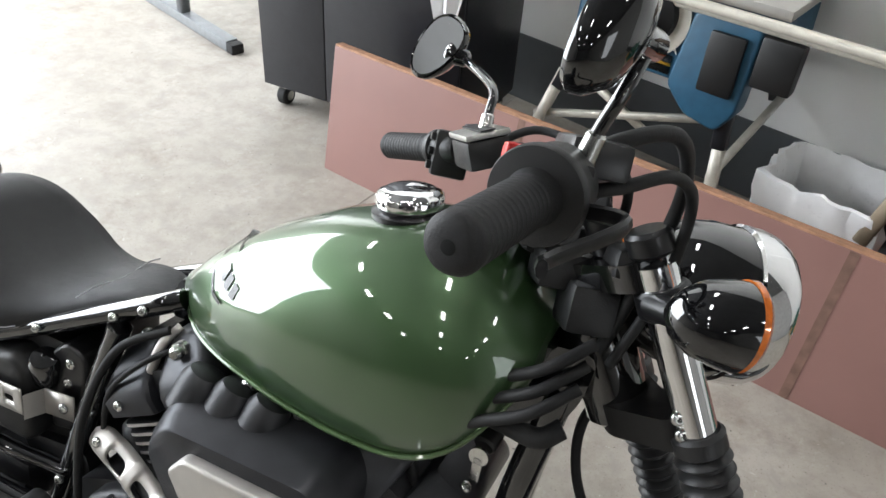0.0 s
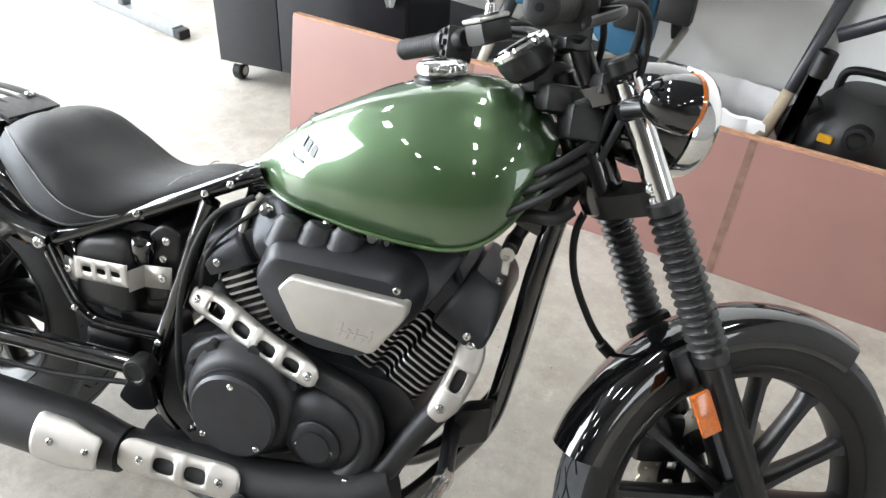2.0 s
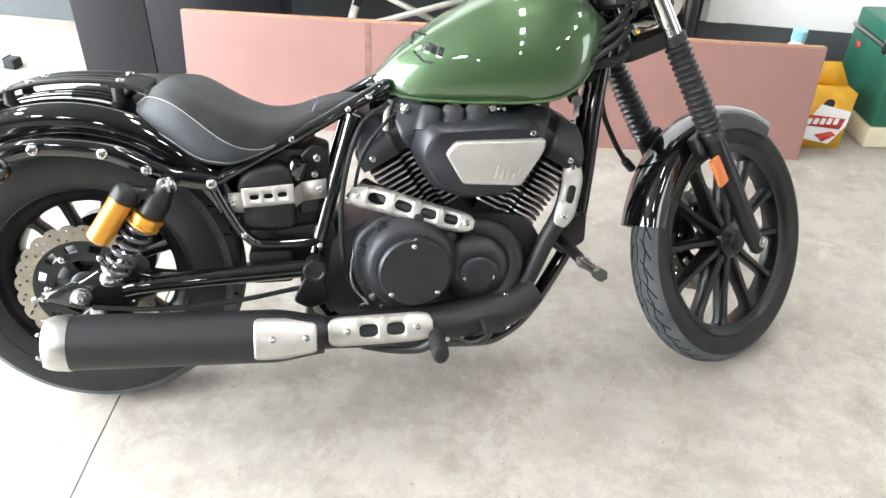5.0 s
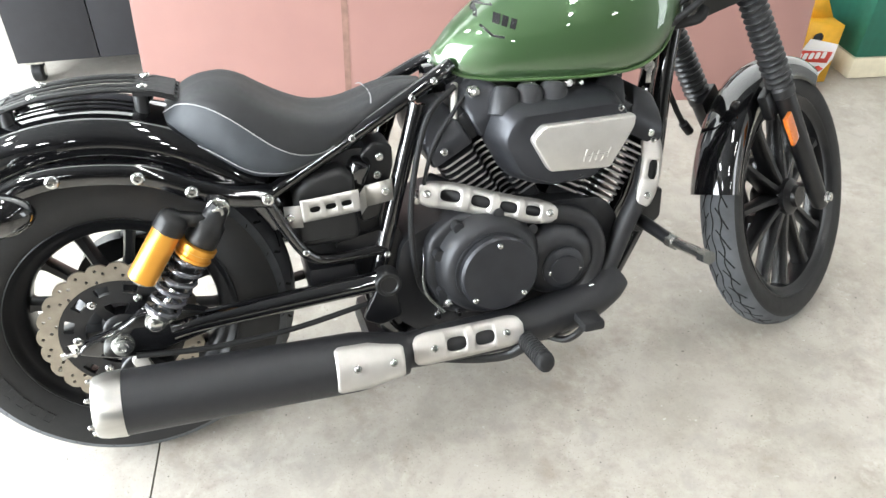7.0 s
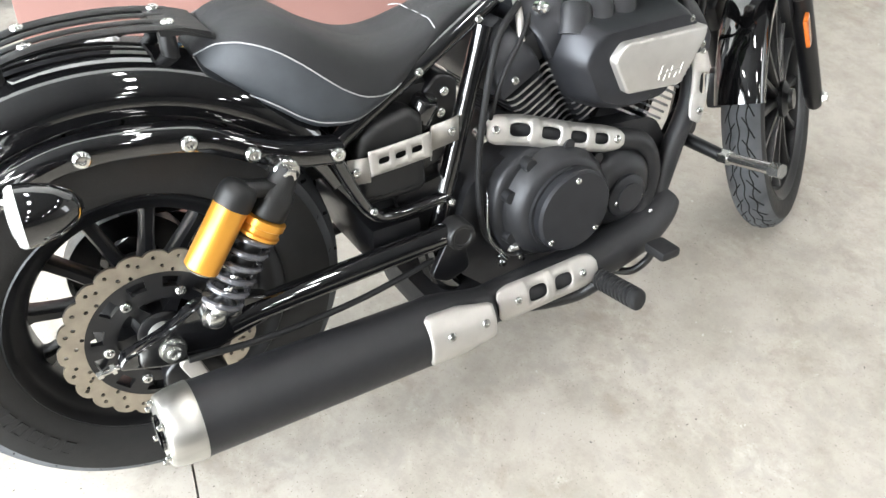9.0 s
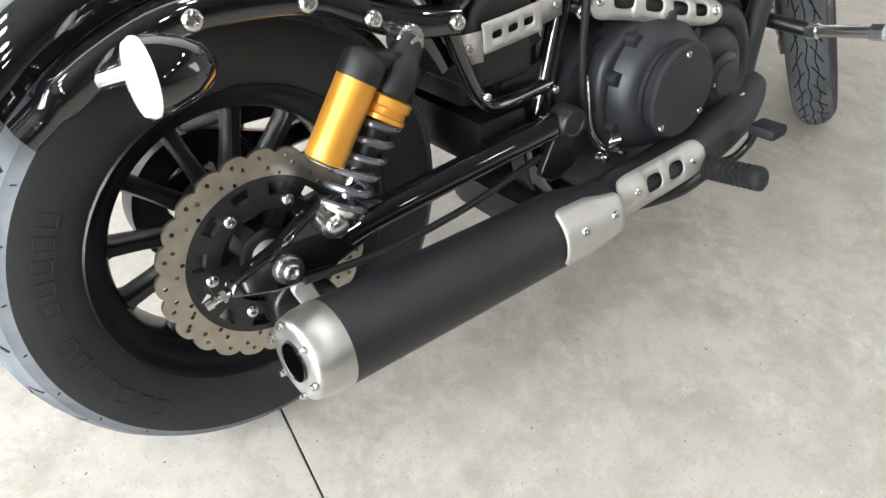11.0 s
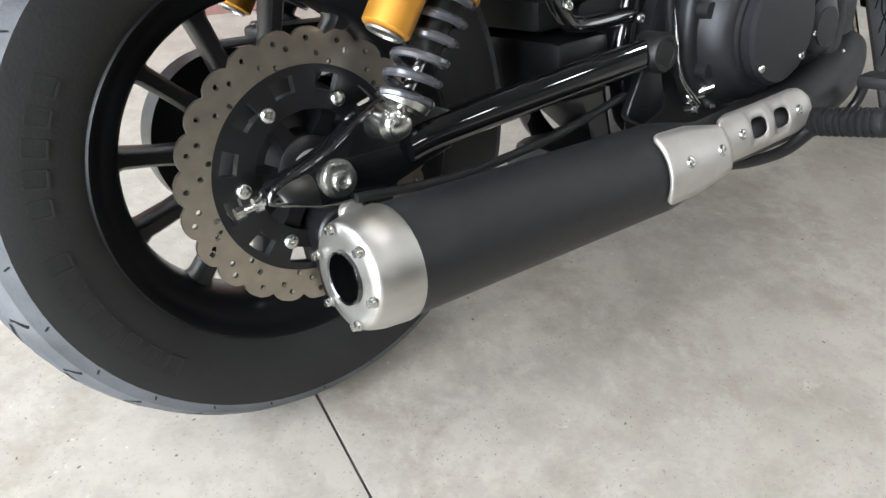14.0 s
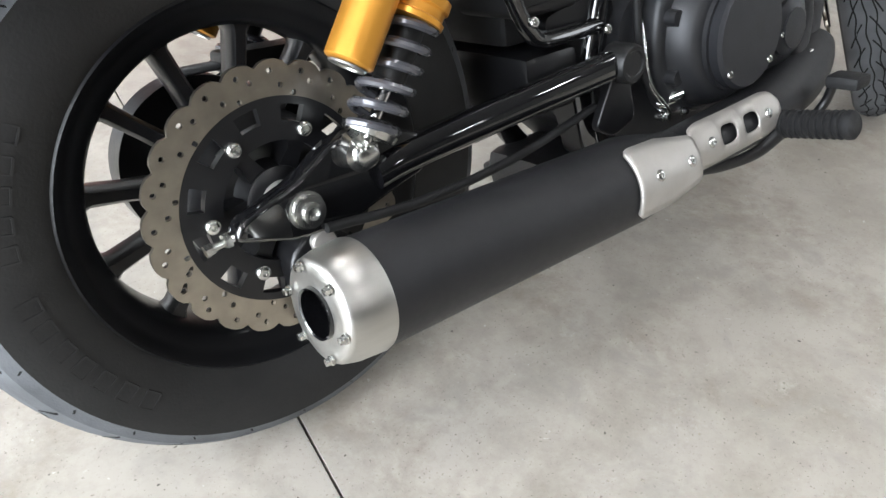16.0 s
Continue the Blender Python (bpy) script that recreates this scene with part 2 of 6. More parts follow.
def revolve_y(bm, c, profile, seg=64, a0=0.0, a1=360.0, closed=True):
    """Turn a profile of (radius, y) round the y axis through c. Angles from +x towards +z."""
    c = Vector(c)
    full = abs(a1 - a0) >= 360
    loops = []
    for i in range(seg if full else seg + 1):
        a = radians(a0 + (a1 - a0) * i / seg)
        loops.append([c + Vector((r * math.cos(a), y, r * math.sin(a))) for r, y in profile])
    vs = [[bm.verts.new(p) for p in ring] for ring in loops]
    n = len(profile)
    pairs = list(zip(vs, vs[1:])) + ([(vs[-1], vs[0])] if full else [])
    for a, b in pairs:
        for i in range(n if closed else n - 1):
            bm.faces.new((a[i], a[(i + 1) % n], b[(i + 1) % n], b[i]))
    if not full and closed:
        bm.faces.new(vs[0][::-1])
        bm.faces.new(vs[-1])
    return bm


def slab(bm, outline, y0, y1, bevel=0.0):
    """A plate with an outline in (x, z) from y0 to y1, its edges rounded."""
    vs = [bm.verts.new((x, y0, z)) for x, z in outline]
    f = bm.faces.new(vs)
    r = bmesh.ops.extrude_face_region(bm, geom=[f])
    nv = [g for g in r["geom"] if isinstance(g, bmesh.types.BMVert)]
    for v in nv:
        v.co.y = y1
    if bevel:
        es = [e for e in {e for v in nv for e in v.link_edges} if all(v in nv for v in e.verts)]
        bmesh.ops.bevel(bm, geom=es, offset=bevel, segments=3, affect="EDGES", profile=0.5)
    return bm


def rounded(pts, r=0.01, n=4):
    """An outline with its corners rounded."""
    out = []
    k = len(pts)
    for i in range(k):
        p, a, b = Vector(pts[i]), Vector(pts[i - 1]), Vector(pts[(i + 1) % k])
        da, db = (a - p), (b - p)
        q = min(r, da.length * 0.45, db.length * 0.45)
        s, e = p + da.normalized() * q, p + db.normalized() * q
        for j in range(n + 1):
            t = j / n
            out.append(tuple(s * (1 - t) ** 2 + p * 2 * t * (1 - t) + e * t * t))
    return out


def hexhead(bm, p, d, r, h):
    lathe(bm, p, d, [(0, r * 1.35), (h * 0.25, r * 1.35), (h * 0.26, r), (h * 0.9, r), (h, r * 0.85)], 6)


def button(bm, p, d, r, h):
    """A round bolt head with a socket."""
    lathe(bm, p, d, [(0, r), (h * 0.5, r), (h * 0.85, r * 0.85), (h, r * 0.6), (h, r * 0.42), (h * 0.35, r * 0.38)], 14)


def bolts(places, d, r, h, parent, m=None, hexed=False, mat=None, name="bolt"):
    for p in places:
        bm = bmesh.new()
        (hexhead if hexed else button)(bm, p, d, r, h)
        part(name, bm, mat or BOLT, parent, m=m)


def thing(name, label, category, m=None, kind="", group=""):
    ob = new(name)
    ob.empty_display_size = 0.1
    if m is not None:
        ob.matrix_basis = m
    return tagged(ob, label, category, group, kind)


def interp(xs, ys, x):
    return float(np.interp(x, xs, ys))


# ---- the room ----
def wall(name, a, b, h, thick=0.15, z0=0.0, mat=None):
    a, b = Vector((*a, 0)), Vector((*b, 0))
    d = (b - a)
    bm = bmesh.new()
    box(bm, (0, 0, z0), (d.length, thick, h))
    ob = part(name, bm, mat or WALL, smooth=False)
    ob.matrix_basis = Matrix.Translation(a) @ Matrix.Rotation(math.atan2(d.y, d.x), 4, "Z")
    return tagged(ob, "plain painted workshop wall, white where seen", "wall", kind="structure")


# concrete slabs with a saw-cut joint between them
JP, JD = Vector((-0.003, -0.07, 0)), Vector((0.185, 1, 0)).normalized()
JN = Vector((JD.y, -JD.x, 0))
bm = bmesh.new()
ts = [-40, -3, -1.5, -0.6, -0.4, -0.2, 0, 0.2, 0.4, 0.7, 1.0, 1.5, 3, 40]
edge = {s: [JP + JD * t + JN * (s * (0.0021 + 0.0006 * math.sin(t * 37 + s)) + 0.0015 * math.sin(t * 11)) for t in ts] for s in (-1, 1)}
for s in (-1, 1):
    top = [bm.verts.new(q) for q in edge[s]]
    far = [bm.verts.new(q + JN * (s * 45)) for q in edge[s]]
    low = [bm.verts.new(q - Vector((0, 0, 0.012))) for q in edge[s]]
    for k in range(len(ts) - 1):
        bm.faces.new((top[k], top[k + 1], far[k + 1], far[k]))
        bm.faces.new((top[k], top[k + 1], low[k + 1], low[k]))
    edge[s] = low
for k in range(len(ts) - 1):
    bm.faces.new((edge[-1][k], edge[-1][k + 1], edge[1][k + 1], edge[1][k]))
tagged(part("floor", bm, CONCRETE, smooth=False), "worn grey concrete workshop floor with a saw-cut joint", "floor", kind="structure")
WA, WB = Vector((-1.6, 2.963)), Vector((5.2, 0.698))
wall("wall_north", WA, WB, 3.6)
WDIR = (WB - WA).normalized()
WN = Vector((WDIR.y, -WDIR.x))
bm = bmesh.new()
box(bm, (0, -0.006, 0.0), ((WB - WA).length, 0.0, 0.27))
band = part("baseboard", bm, BAND, smooth=False)
band.matrix_basis = Matrix.Translation((*(WA + WN * 0.002), 0)) @ Matrix.Rotation(math.atan2(WDIR.y, WDIR.x), 4, "Z")
tagged(band, "dark grey painted band along the wall's foot", "wall base", kind="structure")
# These walls and the ceiling are out of view and close the room.
wall("wall_west", (-3.6, 4.2), (-1.6, 2.963), 3.6)
wall("wall_west_pier", (-3.6, 2.1), (-3.6, 4.2), 3.6)
wall("wall_west_lintel", (-3.6, -2.7), (-3.6, 2.1), 3.6, z0=3.1)
wall("wall_west_corner", (-3.6, -14.0), (-3.6, -2.7), 3.6)
# Unseen walls, added in grey to keep reflections on the paint dim.
wall("wall_east", (5.2, 0.698), (5.2, -14.0), 3.6, mat=UNSEEN_GREY)
wall("wall_south", (5.2, -14.0), (-3.6, -14.0), 3.6, mat=UNSEEN_GREY)
bm = bmesh.new()
box(bm, (-3.7, -14.2, 3.6), (5.4, 4.4, 3.8))
tagged(part("ceiling", bm, CEIL, smooth=False), "flat grey workshop ceiling", "ceiling", kind="structure")


def ceiling_light(x, y, turn):
    t = thing("ceiling_light", "white ceiling light with a glowing diffuser panel", "ceiling light", pose(x, y, 3.58, 0, 0, turn), group="ceiling lights")
    bm = bmesh.new()
    box(bm, (-0.32, -0.1, -0.06), (0.32, 0.1, 0.019), 0.01)
    part("housing", bm, FIXTURE, t)
    bm = bmesh.new()
    box(bm, (-0.3, -0.08, -0.075), (0.3, 0.08, -0.058), 0.004)
    part("diffuser", bm, TUBE, t)
    return t


first = ceiling_light(0.8, -0.6, 90)
for lx in (-1.9, 0.8, 3.6):
    for ly in (-7.4, -4.6, -2.6, -0.6, 1.2):
        if (lx, ly) not in ((0.8, -0.6), (3.6, 1.2)):
            copy_thing(first, pose(lx, ly, 3.58, 0, 0, 90))

# Near-black colour that stands for the shade in grooves and holes.
RECESS_SHADE = material("painted_recess_shade", (0.008, 0.008, 0.008), 0.9, spec=0.2)

# ---- the motorcycle ----
BIKE = pose(0, -0.068, 0.002, 0, 0, -2.3) @ pose(0, 0, 0, -13.5)
moto = thing("motorcycle", "green and black cruiser motorcycle leaning on its side stand", "motorcycle", BIKE)
RAKE, STEER = radians(29), 31.0
AXLE = Vector((1.530, 0.008, 0.306))
UPV = Vector((-math.sin(RAKE), 0, math.cos(RAKE)))
FWD = Vector((math.cos(RAKE), 0, math.sin(RAKE)))
PIV = AXLE - FWD * 0.047
S = Matrix.Translation(PIV) @ Matrix.Rotation(radians(STEER), 4, UPV) @ Matrix.Translation(-PIV)


def sipes(w, c, prof, wavy):
    """Dark strips just above the tread that paint its grooves and their shade."""
    side = sorted([q for q in prof if q[1] <= 0], key=lambda q: q[1])
    ys, rs = [q[1] for q in side], [q[0] for q in side]
    R = max(rs)
    tr = [(y, r) for y, r in zip(ys, rs) if r > R - (0.024 if wavy else 0.042)]
    ty, tr_ = [q[0] for q in tr], [q[1] for q in tr]

    def at(a, y):
        r = interp(ty, tr_, -abs(y)) + 0.0005
        return c + Vector((r * math.cos(a), y, r * math.sin(a)))
    bm = bmesh.new()

    def stroke(pts, wd):
        prev = None
        for (a0, y0), (a1, y1) in zip(pts, pts[1:]):
            da, dy = (a1 - a0) * R, y1 - y0
            n = math.hypot(da, dy)
            oa, oy = -dy / n * wd / R, da / n * wd
            q = [at(a0 - oa, y0 - oy), at(a0 + oa, y0 + oy), at(a1 + oa, y1 + oy), at(a1 - oa, y1 - oy)]
            bm.faces.new([bm.verts.new(v) for v in q])
    half = abs(ty[0])
    n = 40 if wavy else 26
    for k in range(n):
        a = 2 * math.pi * k / n
        for s in (-1, 1):
            o = 0.5 * math.pi / n if s > 0 else 0
            if wavy:
                stroke([(a + o + t * 0.16, s * half * (0.22 + 0.72 * t ** 0.8)) for t in (0, 0.25, 0.5, 0.75, 1)], 0.0014)
            else:
                stroke([(a + o + t * 0.06 + 0.02, s * half * (0.62 + 0.34 * t)) for t in (0, 0.5, 1)], 0.0026)
                stroke([(a + o - t * 0.2, s * half * (0.08 + 0.45 * t)) for t in (0, 0.25, 0.5, 0.75, 1)], 0.0024)
    if wavy:
        for off in (-0.55, 0.0, 0.55):
            stroke([(2 * math.pi * k / 240, half * off + 0.0025 * math.sin(k * math.pi / 4)) for k in range(241)], 0.0014)
    part("tread_pattern", bm, RECESS_SHADE, w)


def spoke_wheel(name, c, tyre_prof, rim_prof, n, r_in, r_out, hub_r, hub_w, m=None, label="", phase=0.0, pair=6.0, tread=0.036, wavy=False):
    w = new(name)
    w.parent = moto
    w.matrix_basis = m or Matrix()
    tagged(w, label)
    bm = bmesh.new()
    revolve_y(bm, c, tyre_prof, 96)
    ty = part("tyre", bm, [TYRE, TREAD], w, "black rubber tyre")
    r_tread = max(q[0] for q in tyre_prof) - tread
    for q in ty.data.polygons:
        o = q.center - c
        if math.hypot(o.x, o.z) > r_tread:
            q.material_index = 1
    sipes(w, c, tyre_prof, wavy)
    bm = bmesh.new()
    revolve_y(bm, c, rim_prof, 96)
    part("rim", bm, SATIN, w)
    bm = bmesh.new()
    lathe(bm, c + Vector((0, -hub_w, 0)), (0, 1, 0), [(0, hub_r * 0.55), (0.01, hub_r * 0.6), (0.02, hub_r), (2 * hub_w - 0.02, hub_r), (2 * hub_w, hub_r * 0.7)], 32)
    part("hub", bm, SATIN, w)
    for i in range(n):
        a = phase + 360 / n * i + (pair if i % 2 else -pair)
        a0 = phase + 360 / n * i + (-pair * 0.3 if i % 2 else pair * 0.3)
        p, q = [c + Vector((math.cos(radians(b)), 0, math.sin(radians(b)))) * r for b, r in ((a0, r_in), (a, r_out))]
        d = (q - p).normalized()
        u = Vector((-d.z, 0, d.x))
        bm = bmesh.new()
        loops = []
        for t, hw, hy in ((0, 0.013, 0.026), (0.25, 0.0105, 0.022), (0.6, 0.0095, 0.0185), (0.88, 0.0105, 0.0185), (1, 0.018, 0.021)):
            o = p.lerp(q, t)
            loops.append([o + u * x + Vector((0, y, 0)) for x, y in ((-hw, -hy * 0.6), (-hw * 0.55, -hy), (hw * 0.55, -hy), (hw, -hy * 0.6), (hw, hy * 0.6), (hw * 0.55, hy), (-hw * 0.55, hy), (-hw, hy * 0.6))])
        rings(bm, loops)
        part("spoke", bm, SATIN, w)
    return w


def mirror_prof(half):
    return half + [(r, -y) for r, y in reversed(half) if abs(y) > 1e-6]


RC = Vector((0, 0, 0.325))
rear = spoke_wheel(
    "rear_wheel", RC,
    mirror_prof([(0.199, -0.055), (0.206, -0.064), (0.215, -0.067), (0.222, -0.071), (0.246, -0.0755), (0.27, -0.076), (0.286, -0.073), (0.2865, -0.0722), (0.3, -0.064), (0.3, -0.0635), (0.311, -0.048), (0.319, -0.028), (0.3235, 0)]),
    mirror_prof([(0.207, -0.058), (0.209, -0.064), (0.206, -0.067), (0.202, -0.064), (0.197, -0.056), (0.19, -0.05), (0.177, -0.044), (0.17, -0.03), (0.168, 0)]) + [(0.19, 0.045), (0.19, -0.045)],
    12, 0.05, 0.176, 0.055, 0.07, label="black twelve spoke rear wheel", phase=18, pair=0.8, tread=0.041)
FC = AXLE
front = spoke_wheel(
    "front_wheel", FC,
    mirror_prof([(0.242, -0.029), (0.248, -0.036), (0.257, -0.040), (0.269, -0.044), (0.286, -0.0445), (0.296, -0.041), (0.306, -0.033), (0.3085, -0.031), (0.3165, -0.019), (0.3205, 0)]),
    mirror_prof([(0.249, -0.031), (0.251, -0.036), (0.247, -0.039), (0.242, -0.036), (0.237, -0.03), (0.225, -0.025), (0.22, 0)]) + [(0.238, 0.027), (0.238, -0.027)],
    12, 0.045, 0.228, 0.045, 0.055, m=S, label="black twelve spoke front wheel", phase=27, pair=0.8, tread=0.02, wavy=True)


def disc(parent, c, y, r_out, r_in, m=None, waves=24):
    """A wave brake disc with drilled holes."""
    n = waves * 6
    bm = bmesh.new()
    prof = []
    for i in range(n):
        a = 2 * math.pi * i / n
        w = abs(math.sin(a * waves / 2))
        prof.append((r_out - 0.007 * (1 - w) ** 1.6, a))
    vi = {}
    radii = 6
    for s, yy in ((0, y - 0.0025), (1, y + 0.0025)):
        for k in range(radii):
            for i, (ro, a) in enumerate(prof):
                r = r_in + (ro - r_in) * k / (radii - 1)
                vi[s, k, i] = bm.verts.new((c.x + r * math.cos(a), yy, c.z + r * math.sin(a)))
    hole = {(k, (i * 6 + o) % n) for i in range(waves) for k, o in (((1, 1), (3, 3)) if i % 2 else ((2, 1), (0, 4), (3, 3)))}
    for k in range(radii - 1):
        for i in range(n):
            j = (i + 1) % n
            if (k, i) in hole:
                rows = []
                for s in (0, 1):
                    q = [vi[s, k, i], vi[s, k, j], vi[s, k + 1, j], vi[s, k + 1, i]]
                    mid = sum((v.co for v in q), Vector()) / 4
                    outer_, inner_ = [], []
                    for e in range(4):
                        for pt, vert in ((q[e].co, q[e]), ((q[e].co + q[(e + 1) % 4].co) / 2, None)):
                            outer_.append(vert or bm.verts.new(pt))
                            inner_.append(bm.verts.new(mid + (pt - mid).normalized() * 0.0031))
                    for e in range(8):
                        bm.faces.new((outer_[e], outer_[(e + 1) % 8], inner_[(e + 1) % 8], inner_[e]))
                    rows.append(inner_)
                for e in range(8):
                    bm.faces.new((rows[0][e], rows[0][(e + 1) % 8], rows[1][(e + 1) % 8], rows[1][e]))
                continue
            bm.faces.new((vi[0, k, i], vi[0, k, j], vi[0, k + 1, j], vi[0, k + 1, i]))
            bm.faces.new((vi[1, k, i], vi[1, k + 1, i], vi[1, k + 1, j], vi[1, k, j]))
    for k in (0, radii - 1):
        for i in range(n):
            j = (i + 1) % n
            bm.faces.new((vi[0, k, i], vi[0, k, j], vi[1, k, j], vi[1, k, i]))
    return part("brake_disc", bm, STEEL, parent, "drilled wave brake disc of bare steel", angle=30)


def carrier(parent, c, y, r_out, r_in, windows, y1):
    """The black carrier ring of the disc, with windows cut through."""
    bm = bmesh.new()
    n = 96
    radii = [r_in, r_in + (r_out - r_in) * 0.42, r_in + (r_out - r_in) * 0.8, r_out]
    vi = {}
    for s, yy in ((0, y), (1, y1)):
        for k, r in enumerate(radii):
            for i in range(n):
                a = 2 * math.pi * i / n
                vi[s, k, i] = bm.verts.new((c.x + r * math.cos(a), yy, c.z + r * math.sin(a)))
    step = n // windows

    def is_hole(k, i):
        return k == 1 and (i % step) in (1, 2, 3, 4)
    for k in range(3):
        for i in range(n):
            j = (i + 1) % n
            if is_hole(k, i):
                continue
            bm.faces.new((vi[0, k, i], vi[0, k, j], vi[0, k + 1, j], vi[0, k + 1, i]))
            bm.faces.new((vi[1, k, i], vi[1, k + 1, i], vi[1, k + 1, j], vi[1, k, j]))
    for k in range(3):
        for i in range(n):
            if not is_hole(k, i):
                continue
            j = (i + 1) % n
            sides = [((k, i), (k, j)), ((k + 1, i), (k + 1, j))]
            if not is_hole(k, (i - 1) % n):
                sides.append(((k, i), (k + 1, i)))
            if not is_hole(k, j):
                sides.append(((k, j), (k + 1, j)))
            for (ka, ia), (kb, ib) in sides:
                bm.faces.new((vi[0, ka, ia], vi[0, kb, ib], vi[1, kb, ib], vi[1, ka, ia]))
    for k in (0, 3):
        for i in range(n):
            j = (i + 1) % n
            bm.faces.new((vi[0, k, i], vi[0, k, j], vi[1, k, j], vi[1, k, i]))
    return part("disc_carrier", bm, SATIN, parent, angle=30)


disc(rear, RC, -0.112, 0.144, 0.1085)
carrier(rear, RC, -0.114, 0.1095, 0.064, 12, -0.104)
bolts([RC + Vector((math.cos(radians(a)) * 0.078, -0.113, math.sin(radians(a)) * 0.078)) for a in range(0, 360, 60)], (0, -1, 0), 0.0085, 0.007, rear)
for a in range(0, 360, 60):
    bm = bmesh.new()
    ca, sa = math.cos(radians(a)), math.sin(radians(a))
    loops = [[RC + Vector((ca * r - sa * w * k, y, sa * r + ca * w * k)) for k, y in ((-1, y0), (1, y0), (1, y1), (-1, y1))] for r, w, y0, y1 in ((0.03, 0.011, -0.105, -0.05), (0.055, 0.008, -0.108, -0.06), (0.075, 0.012, -0.104, -0.085))]
    rings(bm, loops)
    part("carrier_arm", bm, SATIN, rear)
bm = bmesh.new()
lathe(bm, RC + Vector((0, -0.15, 0)), (0, 1, 0), [(0, 0.019), (0.001, 0.0225), (0.04, 0.0225)], 28)
part("spacer", bm, ALU, rear)
bm = bmesh.new()
lathe(bm, RC + Vector((0, -0.112, 0)), (0, 1, 0), [(0, 0.03), (0.004, 0.036), (0.03, 0.04), (0.045, 0.085), (0.05, 0.09), (0.06, 0.09)], 40)
part("hub_face", bm, SATIN, rear)
bm = bmesh.new()
revolve_y(bm, RC, [(0.097, 0.085), (0.104, 0.085), (0.104, 0.125), (0.05, 0.125), (0.05, 0.11), (0.097, 0.11)], 64)
part("belt_pulley", bm, SATIN, rear)
disc(front, FC, 0.078, 0.14, 0.092)
carrier(front, FC, 0.072, 0.098, 0.05, 12, 0.084)


# fuel tank
def tank():
    xs = [0.640, 0.655, 0.70, 0.75, 0.85, 0.93, 1.0, 1.05, 1.09, 1.115, 1.125]
    top = [0.745, 0.775, 0.815, 0.852, 0.908, 0.936, 0.948, 0.941, 0.915, 0.885, 0.865]
    bot = [0.735, 0.722, 0.708, 0.704, 0.701, 0.701, 0.704, 0.72, 0.76, 0.81, 0.845]
    half = [0.018, 0.045, 0.078, 0.1, 0.127, 0.139, 0.141, 0.136, 0.122, 0.1, 0.08]
    bm = bmesh.new()
    loops = []
    cx = np.linspace(0, 1, 40)
    fine = [0.64 + 0.485 * (0.5 - 0.5 * math.cos(math.pi * t)) for t in cx]

    def smooth_at(ys, x):
        return sum(interp(xs, ys, min(max(x + o, 0.64), 1.125)) * w for o, w in ((-0.024, 0.15), (-0.012, 0.22), (0, 0.26), (0.012, 0.22), (0.024, 0.15)))
    rim = []
    for x in fine:
        zt, zb, h = smooth_at(top, x), smooth_at(bot, x), smooth_at(half, x)
        mid = zb + (zt - zb) * 0.3
        ring = []
        n = 40
        for i in range(n):
            a = 2 * math.pi * i / n
            ca, sa = math.cos(a), math.sin(a)
            if sa >= 0:
                y = h * math.copysign(abs(ca) ** 0.8, ca)
                z = mid + (zt - mid) * abs(sa) ** 0.9
            else:
                y = h * math.copysign(abs(ca) ** 0.12, ca) * (1 - 0.02 * abs(sa))
                z = mid - (mid - zb) * abs(sa) ** 0.75
            ring.append(Vector((x, y, z)))
        loops.append(ring)
        rim.append((x, h * 0.9, zb + (mid - zb) * 0.06))
    rings(bm, loops)
    part("fuel_tank", bm, GREEN, moto, "glossy metallic green fuel tank", angle=60)
    for s in (-1, 1):
        bm = bmesh.new()
        tube(bm, [(x, s * (y + 0.0015), z - 0.001) for x, y, z in rim[1:]], 0.0036, 8, 1)
        part("tank_flange", bm, GREEN_EDGE, moto)


tank()
bm = bmesh.new()
CAPM = pose(0.933, -0.004, 0.929, 0, -8, 0)
lathe(bm, (0, 0, 0), (0, 0, 1), [(0, 0.043), (0.006, 0.043), (0.009, 0.036), (0.018, 0.036), (0.02, 0.034)], 40)
part("tank_collar", bm, SATIN, moto, m=CAPM)
bm = bmesh.new()
n = 60
loops = []
for z, r, k in ((0.012, 0.037, 0), (0.014, 0.039, 1), (0.024, 0.039, 1), (0.028, 0.036, 0.4), (0.032, 0.027, 0), (0.034, 0.012, 0)):
    loops.append([Vector(((r - 0.0016 * k * (i % 4 < 2)) * math.cos(2 * math.pi * i / n), (r - 0.0016 * k * (i % 4 < 2)) * math.sin(2 * math.pi * i / n), z)) for i in range(n)])
rings(bm, loops)
part("fuel_cap", bm, CHROME, moto, "knurled chrome fuel cap", m=CAPM)


